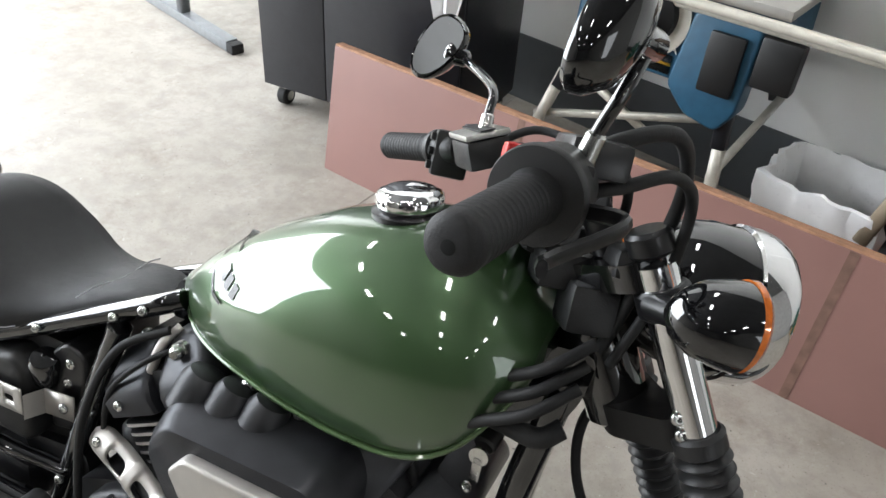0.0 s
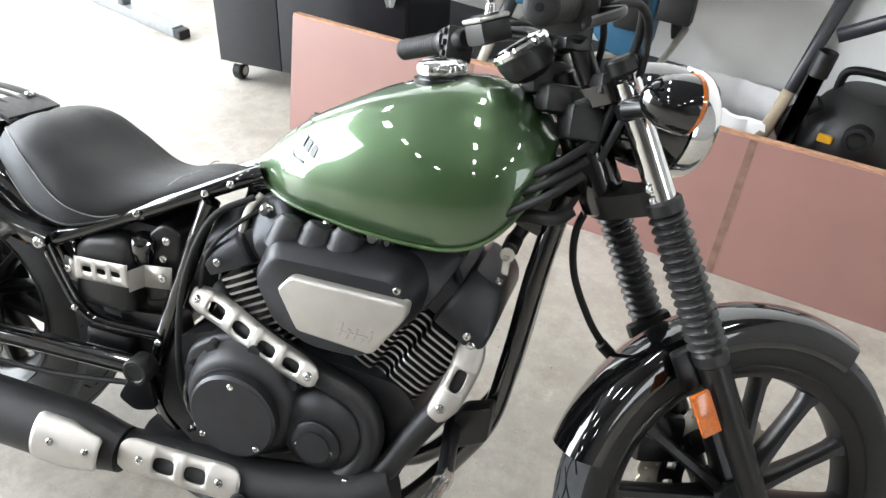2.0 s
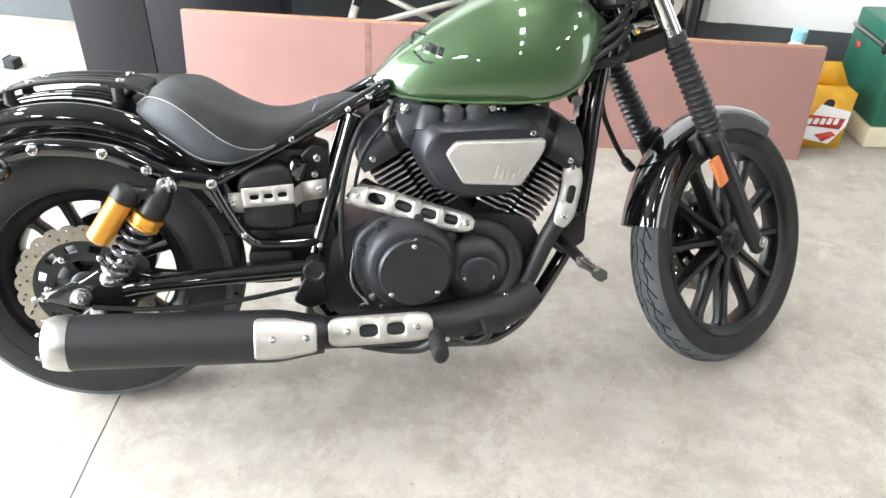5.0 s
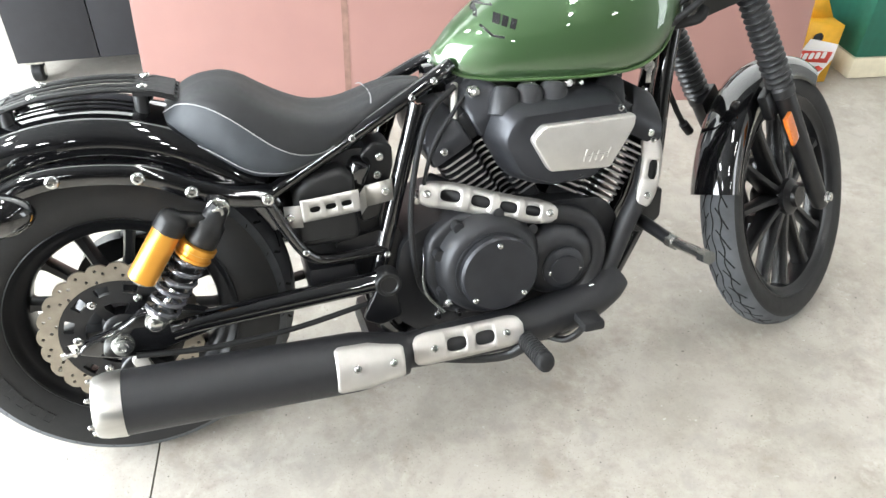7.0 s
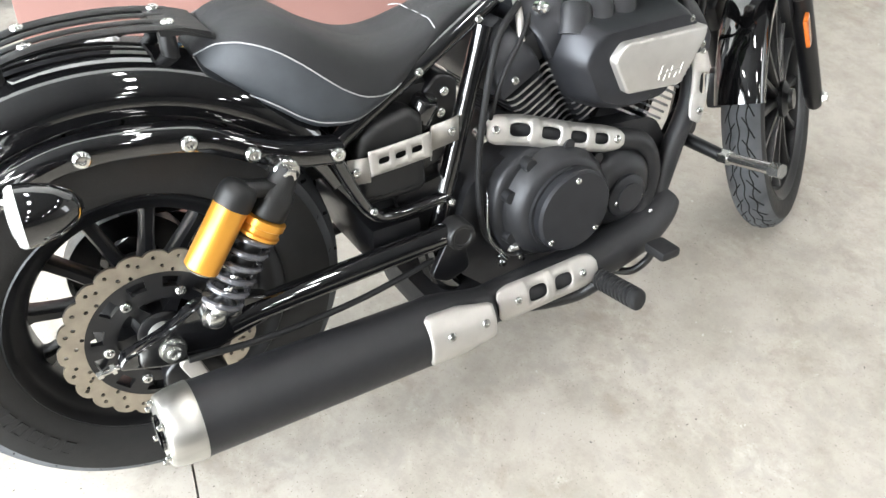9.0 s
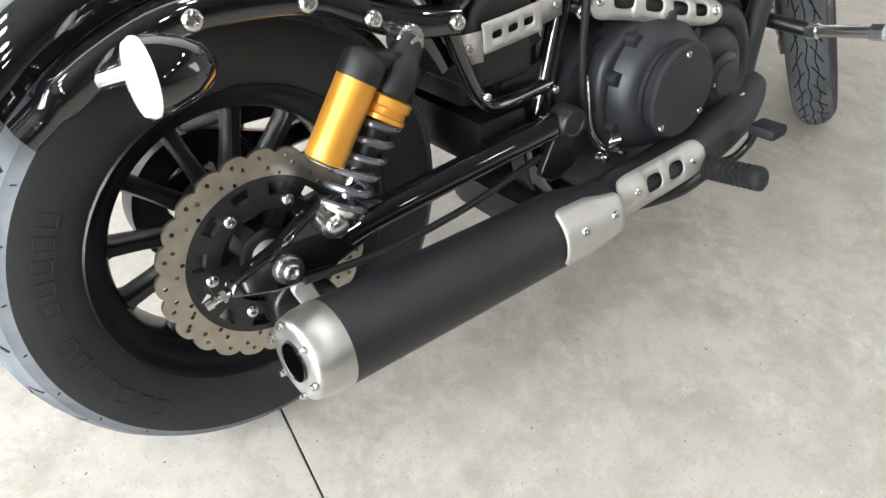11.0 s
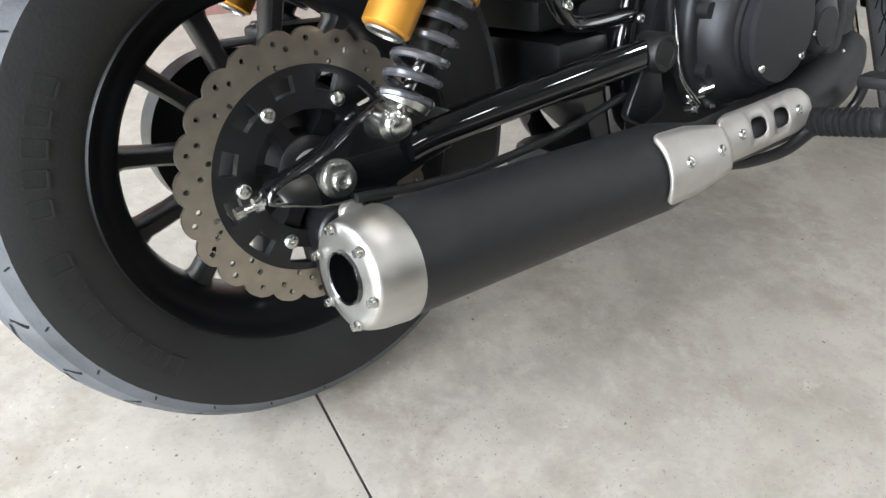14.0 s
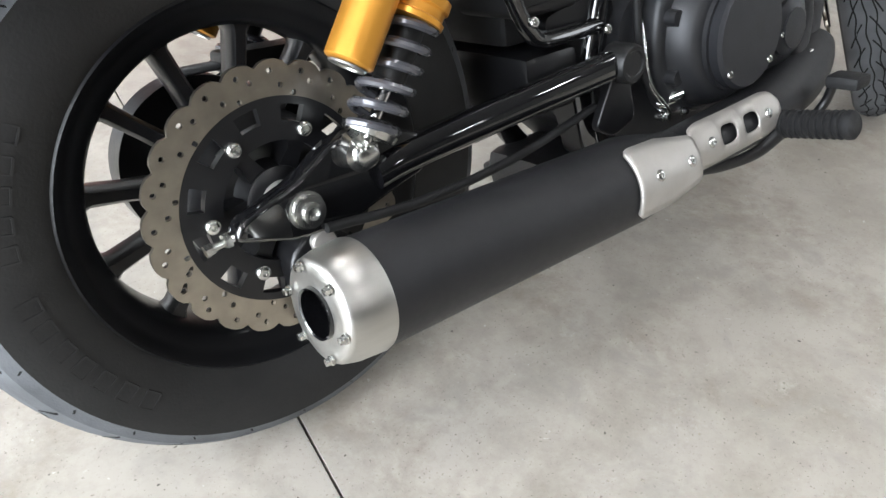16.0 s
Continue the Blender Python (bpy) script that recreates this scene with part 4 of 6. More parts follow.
def shield(name, path, r, half, slots, bolt_at, aim=None, thick=0.003, hw=0.46):
    """A curved heat shield over a pipe, with slots right through. half: half width along (u, metres)."""
    pts = curve_points(path, 10)
    cum = [0]
    for a, b in zip(pts, pts[1:]):
        cum.append(cum[-1] + (b - a).length)
    L = cum[-1]
    aim = Vector(aim or (0, -1, 0.15)).normalized()

    def at(u, v):
        s = min(max(u, 0), 1) * L
        i = min(max(int(np.searchsorted(cum, s)) - 1, 0), len(pts) - 2)
        p = pts[i].lerp(pts[i + 1], (s - cum[i]) / max(cum[i + 1] - cum[i], 1e-9))
        d = (pts[min(i + 2, len(pts) - 1)] - pts[max(i - 1, 0)]).normalized()
        o = (aim - d * aim.dot(d)).normalized()
        w = d.cross(o)
        h = interp([q[0] for q in half], [q[1] for q in half], u)
        th = v * h / r
        return p + (o * math.cos(th) + w * math.sin(th)) * r
    root = new(name)
    root.parent = moto
    tagged(root, "satin aluminium heat shield")
    bm = bmesh.new()
    vs = {}

    def vert(u, v):
        k = (round(u, 5), round(v, 5))
        if k not in vs:
            vs[k] = bm.verts.new(at(u, v))
        return vs[k]
    edges = [0.0]
    for a, b in slots:
        edges += [a, b]
    edges.append(1.0)
    cells = []
    prev = 0.0
    for a, b in slots:
        pad = 0.02
        if a - pad > prev + 1e-6:
            cells.append((prev, a - pad, None))
        cells.append((a - pad, b + pad, (a, b)))
        prev = b + pad
    cells.append((prev, 1.0, None))
    K = 8
    for u0, u1, sl in cells:
        if sl is None:
            m_ = max(2, int((u1 - u0) * L / 0.006))
            for i in range(m_):
                for j in range(K):
                    ua, ub = u0 + (u1 - u0) * i / m_, u0 + (u1 - u0) * (i + 1) / m_
                    va, vb = -1 + 2 * j / K, -1 + 2 * (j + 1) / K
                    bm.faces.new((vert(ua, va), vert(ub, va), vert(ub, vb), vert(ua, vb)))
            continue
        outer = [(u0, -1 + 2 * j / K) for j in range(K)] + [(u0 + (u1 - u0) * j / K, 1) for j in range(K)]
        outer += [(u1, 1 - 2 * j / K) for j in range(K)] + [(u1 - (u1 - u0) * j / K, -1) for j in range(K)]
        a, b = sl
        cu, cv = (a + b) / 2, 0
        inner = []
        for (u, v) in outer:
            x, y = (u - cu) / ((u1 - u0) / 2), v
            k = (abs(x) ** 3.2 + abs(y) ** 3.2) ** (1 / 3.2)
            inner.append((cu + x / k * (b - a) / 2, cv + y / k * hw))
        for i in range(len(outer)):
            j = (i + 1) % len(outer)
            bm.faces.new((vert(*outer[i]), vert(*outer[j]), vert(*inner[j]), vert(*inner[i])))
    ob = part("plate", bm, ALU, root, angle=50)
    so = ob.modifiers.new("thickness", "SOLIDIFY")
    so.thickness, so.offset = thick, 0
    for u in bolt_at:
        p = at(u, 0)
        q = at(u, 0.01)
        i = min(int(u * (len(pts) - 1)), len(pts) - 2)
        d = (pts[i + 1] - pts[i]).normalized()
        o = (aim - d * aim.dot(d)).normalized()
        bm = bmesh.new()
        button(bm, p + o * 0.001, o, 0.0075, 0.004)
        part("bolt", bm, BOLT, root)
    return root


shield("header_heat_shield", [(0.575, -0.095, 0.506), (0.64, -0.113, 0.496), (0.73, -0.135, 0.470), (0.832, -0.147, 0.443)], 0.03,
       [(0, 0.013), (0.02, 0.021), (0.07, 0.028), (0.2, 0.031), (0.85, 0.027), (0.95, 0.021), (0.98, 0.015), (1, 0.008)], [(0.15, 0.29), (0.365, 0.50), (0.57, 0.695), (0.755, 0.87)], [0.06, 0.94], (0, -1, 0.35), hw=0.4)
shield("front_heat_shield", [(1.062, -0.085, 0.56), (1.06, -0.108, 0.52), (1.044, -0.126, 0.465), (1.026, -0.134, 0.43)], 0.029,
       [(0, 0.010), (0.05, 0.02), (0.2, 0.027), (0.8, 0.025), (0.95, 0.018), (1, 0.010)], [(0.38, 0.64)], [0.14, 0.85], (0, -1, 0.2), hw=0.4)
shield("collector_heat_shield", [(0.732, -0.199, 0.2355), (0.62, -0.205, 0.236), (0.508, -0.21, 0.238)], 0.047,
       [(0, 0.012), (0.02, 0.022), (0.06, 0.03), (0.14, 0.034), (0.88, 0.034), (0.96, 0.03), (0.99, 0.024), (1, 0.018)], [(0.27, 0.45), (0.53, 0.71)], [0.16, 0.82], (0, -1, 0.35), hw=0.42)
shield("muffler_heat_shield", [(0.482, -0.2225, 0.2365), (0.42, -0.2265, 0.2400), (0.357, -0.2295, 0.2437)], 0.0604,
       [(0, 0.026), (0.03, 0.031), (0.3, 0.038), (0.5, 0.045), (0.93, 0.046), (0.97, 0.044), (1, 0.039)], [], [0.17, 0.70], (0, -1, 0.38), thick=0.0045)

# battery box and strap
bm = bmesh.new()
slab(bm, rounded([(0.332, 0.448), (0.337, 0.555), (0.365, 0.576), (0.425, 0.59), (0.45, 0.572), (0.452, 0.45), (0.44, 0.44), (0.345, 0.44)], 0.012), -0.02, -0.126, 0.014)
part("battery_box", bm, PLASTIC, moto, angle=50)


def fork_leg(s):
    root = new("fork_leg")
    root.parent = moto
    root.matrix_basis = S
    tagged(root, "telescopic fork leg with ribbed rubber boot")
    o = AXLE + Vector((0, s * 0.098, 0))
    at = lambda k: o + UPV * k
    bm = bmesh.new()
    lathe(bm, at(-0.03), UPV, [(0, 0.012), (0.008, 0.018), (0.05, 0.021), (0.2, 0.0225), (0.335, 0.024)], 28)
    part("lower_leg", bm, SATIN, root)
    bm = bmesh.new()
    prof = [(0, 0.024), (0.004, 0.027), (0.022, 0.027)]
    for k in range(15):
        z = 0.028 + 0.0148 * k
        r = 0.0292 - 0.0001 * k
        prof += [(z, r - 0.007), (z + 0.0035, r - 0.001), (z + 0.006, r + 0.001), (z + 0.0085, r - 0.001), (z + 0.012, r - 0.007)]
    prof += [(0.252, 0.027), (0.268, 0.027), (0.272, 0.023)]
    lathe(bm, at(0.305), UPV, prof, 28)
    part("fork_boot", bm, BOOT, root, "ribbed black rubber boot", angle=35)
    bm = bmesh.new()
    rod(bm, at(0.56), at(0.752), 0.0205, seg=28)
    part("fork_tube", bm, CHROME, root, "chrome fork tube")
    if s < 0:
        bm = bmesh.new()
        box(bm, (-0.016, -0.006, -0.036), (0.016, 0.004, 0.036), 0.003, Matrix.Translation(at(0.225) + Vector((-0.045, -0.0145, -0.006))) @ Matrix.Rotation(-RAKE, 4, "Y"))
        part("side_reflector", bm, ORANGE, root, "orange side reflector")
    bm = bmesh.new()
    hexhead(bm, o + Vector((0, s * 0.02, 0)), (0, s, 0), 0.011, 0.012)
    part("axle_nut", bm, BOLT, root)


fork_leg(-1)
fork_leg(1)


def spart(name, bm, mat, label="", angle=40):
    return part(name, bm, mat, moto, label, m=S, angle=angle)


def clamp(k, t, mat, name, wide=1.0):
    bm = bmesh.new()
    o = AXLE + UPV * k
    rot = Matrix.Translation(o) @ Matrix.Rotation(-RAKE, 4, "Y")
    outline = rounded([(-0.075, -0.03), (-0.075, 0.03), (-0.03, 0.105), (0.01, 0.11), (0.014, 0.075), (-0.005, 0.04), (-0.005, -0.04), (0.014, -0.075), (0.01, -0.11), (-0.03, -0.105)], 0.012)
    rings(bm, [[rot @ Vector((x * wide, y * wide, z)) for x, y in outline] for z in (-t, t)])
    spart(name, bm, mat)


clamp(0.578, 0.018, PLASTIC, "lower_triple_clamp", 0.94)
clamp(0.745, 0.014, GLOSS, "upper_triple_clamp")
bolts([AXLE + UPV * k + Vector((-0.02, -0.106, 0)) for k in (0.572, 0.590)], (0, -1, 0), 0.008, 0.006, moto, m=S)

# front fender
fender("front_fender", FC, 0.337, 0.051, 61, 166, GLOSS, m=S, lip=0.03, crown=0.008, label="gloss black front fender")
for s in (-1, 1):
    bm = bmesh.new()
    o = AXLE + Vector((0, s * 0.075, 0)) + UPV * 0.30
    box(bm, (-0.05, -0.012, -0.03), (0.03, 0.012, 0.035), 0.008, Matrix.Translation(o) @ Matrix.Rotation(-RAKE, 4, "Y"))
    spart("fender_bracket", bm, SATIN)

# headlight
HC = Vector((1.268, 0, 0.924))
HD = Vector((1, 0, -0.06)).normalized()
bm = bmesh.new()
lathe(bm, HC - HD * 0.09, HD, [(0, 0.02), (0.006, 0.041), (0.02, 0.06), (0.045, 0.075), (0.075, 0.0815), (0.104, 0.082)], 56)
spart("headlight_bucket", bm, GLOSS, "gloss black headlight bucket")
bm = bmesh.new()
lathe(bm, HC + HD * 0.015, HD, [(0, 0.082), (0.002, 0.0855), (0.022, 0.0855), (0.034, 0.083), (0.044, 0.078), (0.047, 0.074), (0.044, 0.072)], 56, caps=False)
spart("headlight_rim", bm, CHROME, "chrome headlight rim")
bm = bmesh.new()
lathe(bm, HC + HD * 0.04, HD, [(0.0, 0.074), (0.014, 0.069), (0.024, 0.052), (0.028, 0.022), (0.029, 0.001)], 40)
spart("headlight_lens", bm, LENS)

# turn signals in front
for s in (-1, 1):
    c = Vector((1.2, s * 0.175, 0.938))
    bm = bmesh.new()
    rod(bm, (1.17, s * 0.10, 0.925), (1.185, s * 0.16, 0.93), 0.014, 0.012)
    spart("signal_stalk", bm, SATIN)
    bm = bmesh.new()
    lathe(bm, c - Vector((0.05, 0, 0)), (1, 0, -0.03), [(0, 0.008), (0.008, 0.02), (0.025, 0.032), (0.05, 0.038), (0.062, 0.039)], 36)
    spart("signal_body", bm, GLOSS, "gloss black turn signal")
    bm = bmesh.new()
    lathe(bm, c + Vector((0.012, 0, 0)), (1, 0, -0.03), [(0, 0.0385), (0.005, 0.0395), (0.009, 0.036), (0.014, 0.02), (0.015, 0.001)], 36)
    spart("signal_lens", bm, ORANGE, "orange signal lens")

# handlebar
GRIPS = {-1: (Vector((0.936, -0.363, 0.990)), Vector((0.996, -0.268, 1.015))), 1: (Vector((0.921, 0.325, 0.996)), Vector((0.976, 0.228, 1.010)))}
BAR = [GRIPS[-1][0], GRIPS[-1][1], (1.04, -0.20, 1.026), (1.08, -0.12, 1.03), (1.10, -0.05, 1.012), (1.10, 0, 1.005), (1.10, 0.05, 1.012), (1.08, 0.11, 1.03), (1.03, 0.17, 1.024), GRIPS[1][1], GRIPS[1][0]]
bm = bmesh.new()
tube(bm, BAR, 0.0115, 14, 6)
spart("handlebar", bm, SATIN, "black handlebar")
STEMS = {-1: [(1.03, -0.235, 1.03), (1.035, -0.245, 1.065), (1.042, -0.257, 1.094), (1.056, -0.245, 1.128)],
         1: [(1.015, 0.108, 1.035), (1.015, 0.108, 1.066), (1.017, 0.135, 1.096), (0.991, 0.25, 1.129)]}
HEADS = {-1: Vector((1.012, -0.278, 1.128)), 1: Vector((0.955, 0.268, 1.137))}
for s in (-1, 1):
    a, b = GRIPS[s]
    d = (b - a).normalized()
    n = (b - a).length
    bm = bmesh.new()
    prof = [(-0.002, 0.004), (-0.002, 0.0115), (0.001, 0.0165), (0.005, 0.0185)]
    for k in range(14):
        z = 0.008 + (n - 0.02) * k / 14
        prof += [(z, 0.0186), (z + 0.0048, 0.0186), (z + 0.0056, 0.0181)]
    prof += [(n - 0.008, 0.0185), (n, 0.0205)]
    lathe(bm, a, d, prof, 28)
    spart("grip", bm, RUBBER, "black rubber grip", angle=60)
    # Dark disc on the grip's end paints the shade of its hole.
    bm = bmesh.new()
    lathe(bm, a - d * 0.0024, -d, [(0, 0.0045), (0.0004, 0.0035), (0.0005, 0.001)], 16)
    spart("grip_end_hole", bm, RECESS_SHADE)
    rf = 0.035 if s < 0 else 0.024
    bm = bmesh.new()
    lathe(bm, b, d, [(0, 0.019), (0.002, rf - 0.001), (0.004, rf), (0.011, rf), (0.014, rf - 0.004), (0.045, rf - 0.005), (0.05, rf - 0.008), (0.052, 0.015)], 32)
    spart("switch_housing", bm, PLASTIC)
    bm = bmesh.new()
    o = b + d * 0.03
    box(bm, (o.x - 0.02, o.y - 0.014, o.z - 0.036), (o.x + 0.026, o.y + 0.014, o.z + 0.022), 0.006)
    spart("switch_block", bm, PLASTIC)
    for dz in (-0.024, -0.006, 0.012):
        bm = bmesh.new()
        box(bm, (o.x - 0.026, o.y - 0.008, o.z + dz - 0.005), (o.x - 0.019, o.y + 0.008, o.z + dz + 0.005), 0.002)
        spart("switch_button", bm, SATIN)
    bm = bmesh.new()
    o = b + d * 0.075
    box(bm, (o.x - 0.012, o.y - 0.028, o.z + 0.002), (o.x + 0.035, o.y + 0.028, o.z + 0.03), 0.006)
    spart("brake_reservoir" if s < 0 else "clutch_perch", bm, SATIN)
    bm = bmesh.new()
    tube(bm, [b + Vector((0.03, s * -0.02, -0.004)), b + Vector((0.055, s * 0.03, -0.002)), a + Vector((0.062, s * -0.03, -0.002)), a + Vector((0.052, s * -0.005, -0.004))], 0.006, 8, 6, flat=0.6)
    spart("lever", bm, SATIN)
    # mirror
    head = HEADS[s]
    bm = bmesh.new()
    rod(bm, STEMS[s][0], STEMS[s][1], 0.009, 0.0075, 14, 0.002)
    spart("mirror_mount", bm, BOLT)
    bm = bmesh.new()
    tube(bm, STEMS[s], lambda t: 0.0055, 10, 5)
    spart("mirror_stem", bm, GLOSS)
    bm = bmesh.new()
    back = Vector(STEMS[s][-1])
    rod(bm, back + (back - head) * 0.15, head.lerp(back, 0.4), 0.011, 0.014, 16, 0.003)
    spart("mirror_knuckle", bm, GLOSS)
    face = Vector((-0.63, -0.73, 0.24) if s > 0 else (-0.8, 0.55, 0.2)).normalized()
    u = Vector((0.30, -0.25 * s, 0.85))
    u = (u - face * u.dot(face)).normalized()
    v = face.cross(u)

    def ring_at(k, off):
        pts = []
        for i in range(36):
            q = 2 * math.pi * i / 36
            x, z = math.cos(q), math.sin(q)
            pts.append(head + face * off + u * (0.047 * k * math.copysign(abs(x) ** 0.85, x)) + v * (0.034 * k * math.copysign(abs(z) ** 0.85, z)) * (1 + 0.2 * x))
        return pts
    bm = bmesh.new()
    rings(bm, [ring_at(0.3, -0.028), ring_at(0.75, -0.021), ring_at(0.97, -0.008), ring_at(1.0, 0.0), ring_at(0.94, 0.004), ring_at(0.88, 0.001)])
    spart("mirror_shell", bm, GLOSS, "gloss black rear view mirror")
    bm = bmesh.new()
    rings(bm, [ring_at(0.885, 0.001), ring_at(0.885, 0.0025)])
    spart("mirror_glass", bm, MIRROR)
bm = bmesh.new()
box(bm, (0.975, -0.250, 1.03), (0.994, -0.234, 1.047), 0.004)
spart("kill_switch", bm, RED, "red kill switch")
# clamp with a bright cap on the bar
CM = pose(1.012, 0.108, 1.035, 0, -22, 12)
bm = bmesh.new()
box(bm, (-0.026, -0.03, -0.03), (0.026, 0.03, 0.004), 0.006)
part("instrument_box", bm, PLASTIC, moto, m=S @ CM)
bm = bmesh.new()
box(bm, (-0.027, -0.031, 0.0045), (0.027, 0.031, 0.012), 0.003)
part("instrument_cap", bm, ALU2, moto, "shiny grey metal cap", m=S @ CM)
bm = bmesh.new()
box(bm, (-0.009, -0.032, 0.0125), (0.009, 0.032, 0.0145), 0.001)
part("cap_strip", bm, PLASTIC, moto, m=S @ CM)
# speedometer
bm = bmesh.new()
SD = Vector((-0.62, 0, 0.78)).normalized()
SC = Vector((1.045, 0, 0.985))
lathe(bm, SC - SD * 0.035, SD, [(0, 0.02), (0.01, 0.036), (0.03, 0.042), (0.042, 0.042)], 40)
spart("speedometer", bm, PLASTIC, "small round speedometer")
bm = bmesh.new()
lathe(bm, SC + SD * 0.006, SD, [(0, 0.0425), (0.002, 0.0445), (0.008, 0.0445), (0.012, 0.041), (0.01, 0.038)], 40, caps=False)
spart("speedometer_bezel", bm, CHROME)
bm = bmesh.new()
lathe(bm, SC + SD * 0.006, SD, [(0, 0.038), (0.006, 0.0375), (0.0065, 0.001)], 32)
spart("speedometer_glass", bm, GLOSS)

# ---- background ----
def board():
    a, b = Vector((0.03, 1.40, 0)), Vector((2.365, 0.828, 0))
    d = b - a
    n = d.length
    m = Matrix.Translation(a) @ Matrix.Rotation(math.atan2(d.y, d.x), 4, "Z") @ Matrix.Rotation(radians(-9), 4, "X")
    t = thing("leaning_board", "long pinkish brown board leaning against the clutter", "board", m)
    bm = bmesh.new()
    box(bm, (0, 0, 0), (n, 0.018, 0.43), 0.002)
    part("panel", bm, BOARD, t, smooth=False)
    bm = bmesh.new()
    box(bm, (0, 0.002, 0.43), (n, 0.034, 0.4365), 0.001)
    part("top_edge", bm, BOARD_EDGE, t, "bare chipped top edge", smooth=False)
    bm = bmesh.new()
    box(bm, (0, 0.019, 0.005), (n, 0.034, 0.429), 0.001)
    part("backing", bm, BOARD_EDGE, t, smooth=False)
    for x in (0.70, 1.585):
        bm = bmesh.new()
        box(bm, (x, -0.0012, 0.001), (x + 0.022, 0.0, 0.429))
        part("strip", bm, STRIP, t, "worn strip across the board", smooth=False)


board()


def cabinet():
    t = thing("rolling_cabinet", "tall charcoal steel cabinet on casters", "cabinet", pose(-0.40, 1.70, 0, 0, 0, -4))
    bm = bmesh.new()
    box(bm, (0, 0, 0.095), (0.82, 0.5, 1.6), 0.004)
    part("body", bm, CABINET, t)
    for x0, x1 in ((0.004, 0.285), (0.289, 0.816)):
        bm = bmesh.new()
        box(bm, (x0, -0.016, 0.1), (x1, -0.001, 1.59), 0.003)
        part("door", bm, CABINET, t)
    for x in (0.05, 0.77):
        for y in (0.05, 0.45):
            bm = bmesh.new()
            rod(bm, (x - 0.02, y, 0.038), (x + 0.02, y, 0.038), 0.038, seg=28, bevel=0.006)
            part("caster", bm, RUBBER, t)
            bm = bmesh.new()
            rod(bm, (x - 0.023, y, 0.038), (x + 0.023, y, 0.038), 0.02, seg=20)
            box(bm, (x - 0.03, y - 0.03, 0.078), (x + 0.03, y + 0.03, 0.095))
            part("caster_fork", bm, BOLT, t)


cabinet()

# ---- small parts of the motorcycle ----
shield("battery_strap", [(0.347, 0.364, 0.51), (0.40, 0.364, 0.513), (0.455, 0.364, 0.517)], 0.5, [(0, 0.021), (1, 0.021)], [(0.14, 0.32), (0.41, 0.59), (0.68, 0.86)], [], (0, -1, 0.02), thick=0.002, hw=0.26)
for x0, z0, x1, z1, y0, y1 in ((0.316, 0.508, 0.347, 0.51, -0.125, -0.135), (0.455, 0.517, 0.47, 0.522, -0.135, -0.112), (0.47, 0.522, 0.522, 0.528, -0.112, -0.11)):
    bm = bmesh.new()
    rings(bm, [[Vector((x, y + o, z + h)) for o, h in ((0, -0.021), (0, 0.021), (0.003, 0.021), (0.003, -0.021))] for x, y, z in ((x0, y0, z0), (x1, y1, z1))])
    part("strap_end", bm, ALU, moto)
bolts([(0.326, -0.129, 0.509), (0.507, -0.112, 0.527)], (0, -1, 0), 0.008, 0.005, moto)
bm = bmesh.new()
slab(bm, rounded([(0.45, 0.555), (0.47, 0.60), (0.495, 0.622), (0.53, 0.61), (0.53, 0.57), (0.50, 0.47), (0.46, 0.46)], 0.012), -0.02, -0.095, 0.006)
part("side_panel", bm, SATIN, moto)
bm = bmesh.new()
lathe(bm, (0.462, -0.10, 0.575), (0.25, -0.3, 0.9), [(-0.03, 0.022), (0.012, 0.022), (0.018, 0.018), (0.02, 0.006)], 24)
part("regulator_cap", bm, GLOSS, moto)
bolts([(0.504, -0.094, 0.59), (0.497, -0.094, 0.555)], (0, -1, 0), 0.0085, 0.005, moto)


def hose(pts, r, mat=None, m=None, name="cable", n=8):
    bm = bmesh.new()
    tube(bm, pts, r, 10, n)
    return part(name, bm, mat or RUBBER, moto, m=m)


hose([(0.66, -0.075, 0.70), (0.60, -0.105, 0.66), (0.562, -0.125, 0.56), (0.548, -0.13, 0.45), (0.555, -0.135, 0.34), (0.585, -0.14, 0.285)], 0.006)
hose([(0.69, -0.07, 0.69), (0.645, -0.11, 0.66), (0.60, -0.12, 0.60), (0.575, -0.11, 0.50)], 0.004)
hose([(0.575, -0.12, 0.40), (0.565, -0.14, 0.32), (0.60, -0.15, 0.265)], 0.004, BOLT)
for p, d, r, n in (((0.60, -0.13, 0.275), (0.35, -0.6, 0.3), 0.010, 0.04), ((0.585, -0.14, 0.262), (0.1, -1, 0), 0.008, 0.02), ((0.572, -0.09, 0.50), (-0.2, -1, 0), 0.011, 0.03), ((0.63, -0.14, 0.258), (0, -1, 0), 0.006, 0.02), ((0.61, -0.125, 0.285), (0, -1, 0.2), 0.007, 0.03)):
    bm = bmesh.new()
    v = Vector(d).normalized()
    lathe(bm, p, v, [(0, r), (n * 0.6, r), (n * 0.62, r * 0.7), (n, r * 0.65)], 12)
    part("banjo_fitting", bm, BOLT, moto)
# Dark block added to close the gap behind the battery box.
bm = bmesh.new()
box(bm, (0.35, -0.085, 0.40), (0.50, 0.085, 0.61), 0.015)
part("battery_tray", bm, PLASTIC, moto)
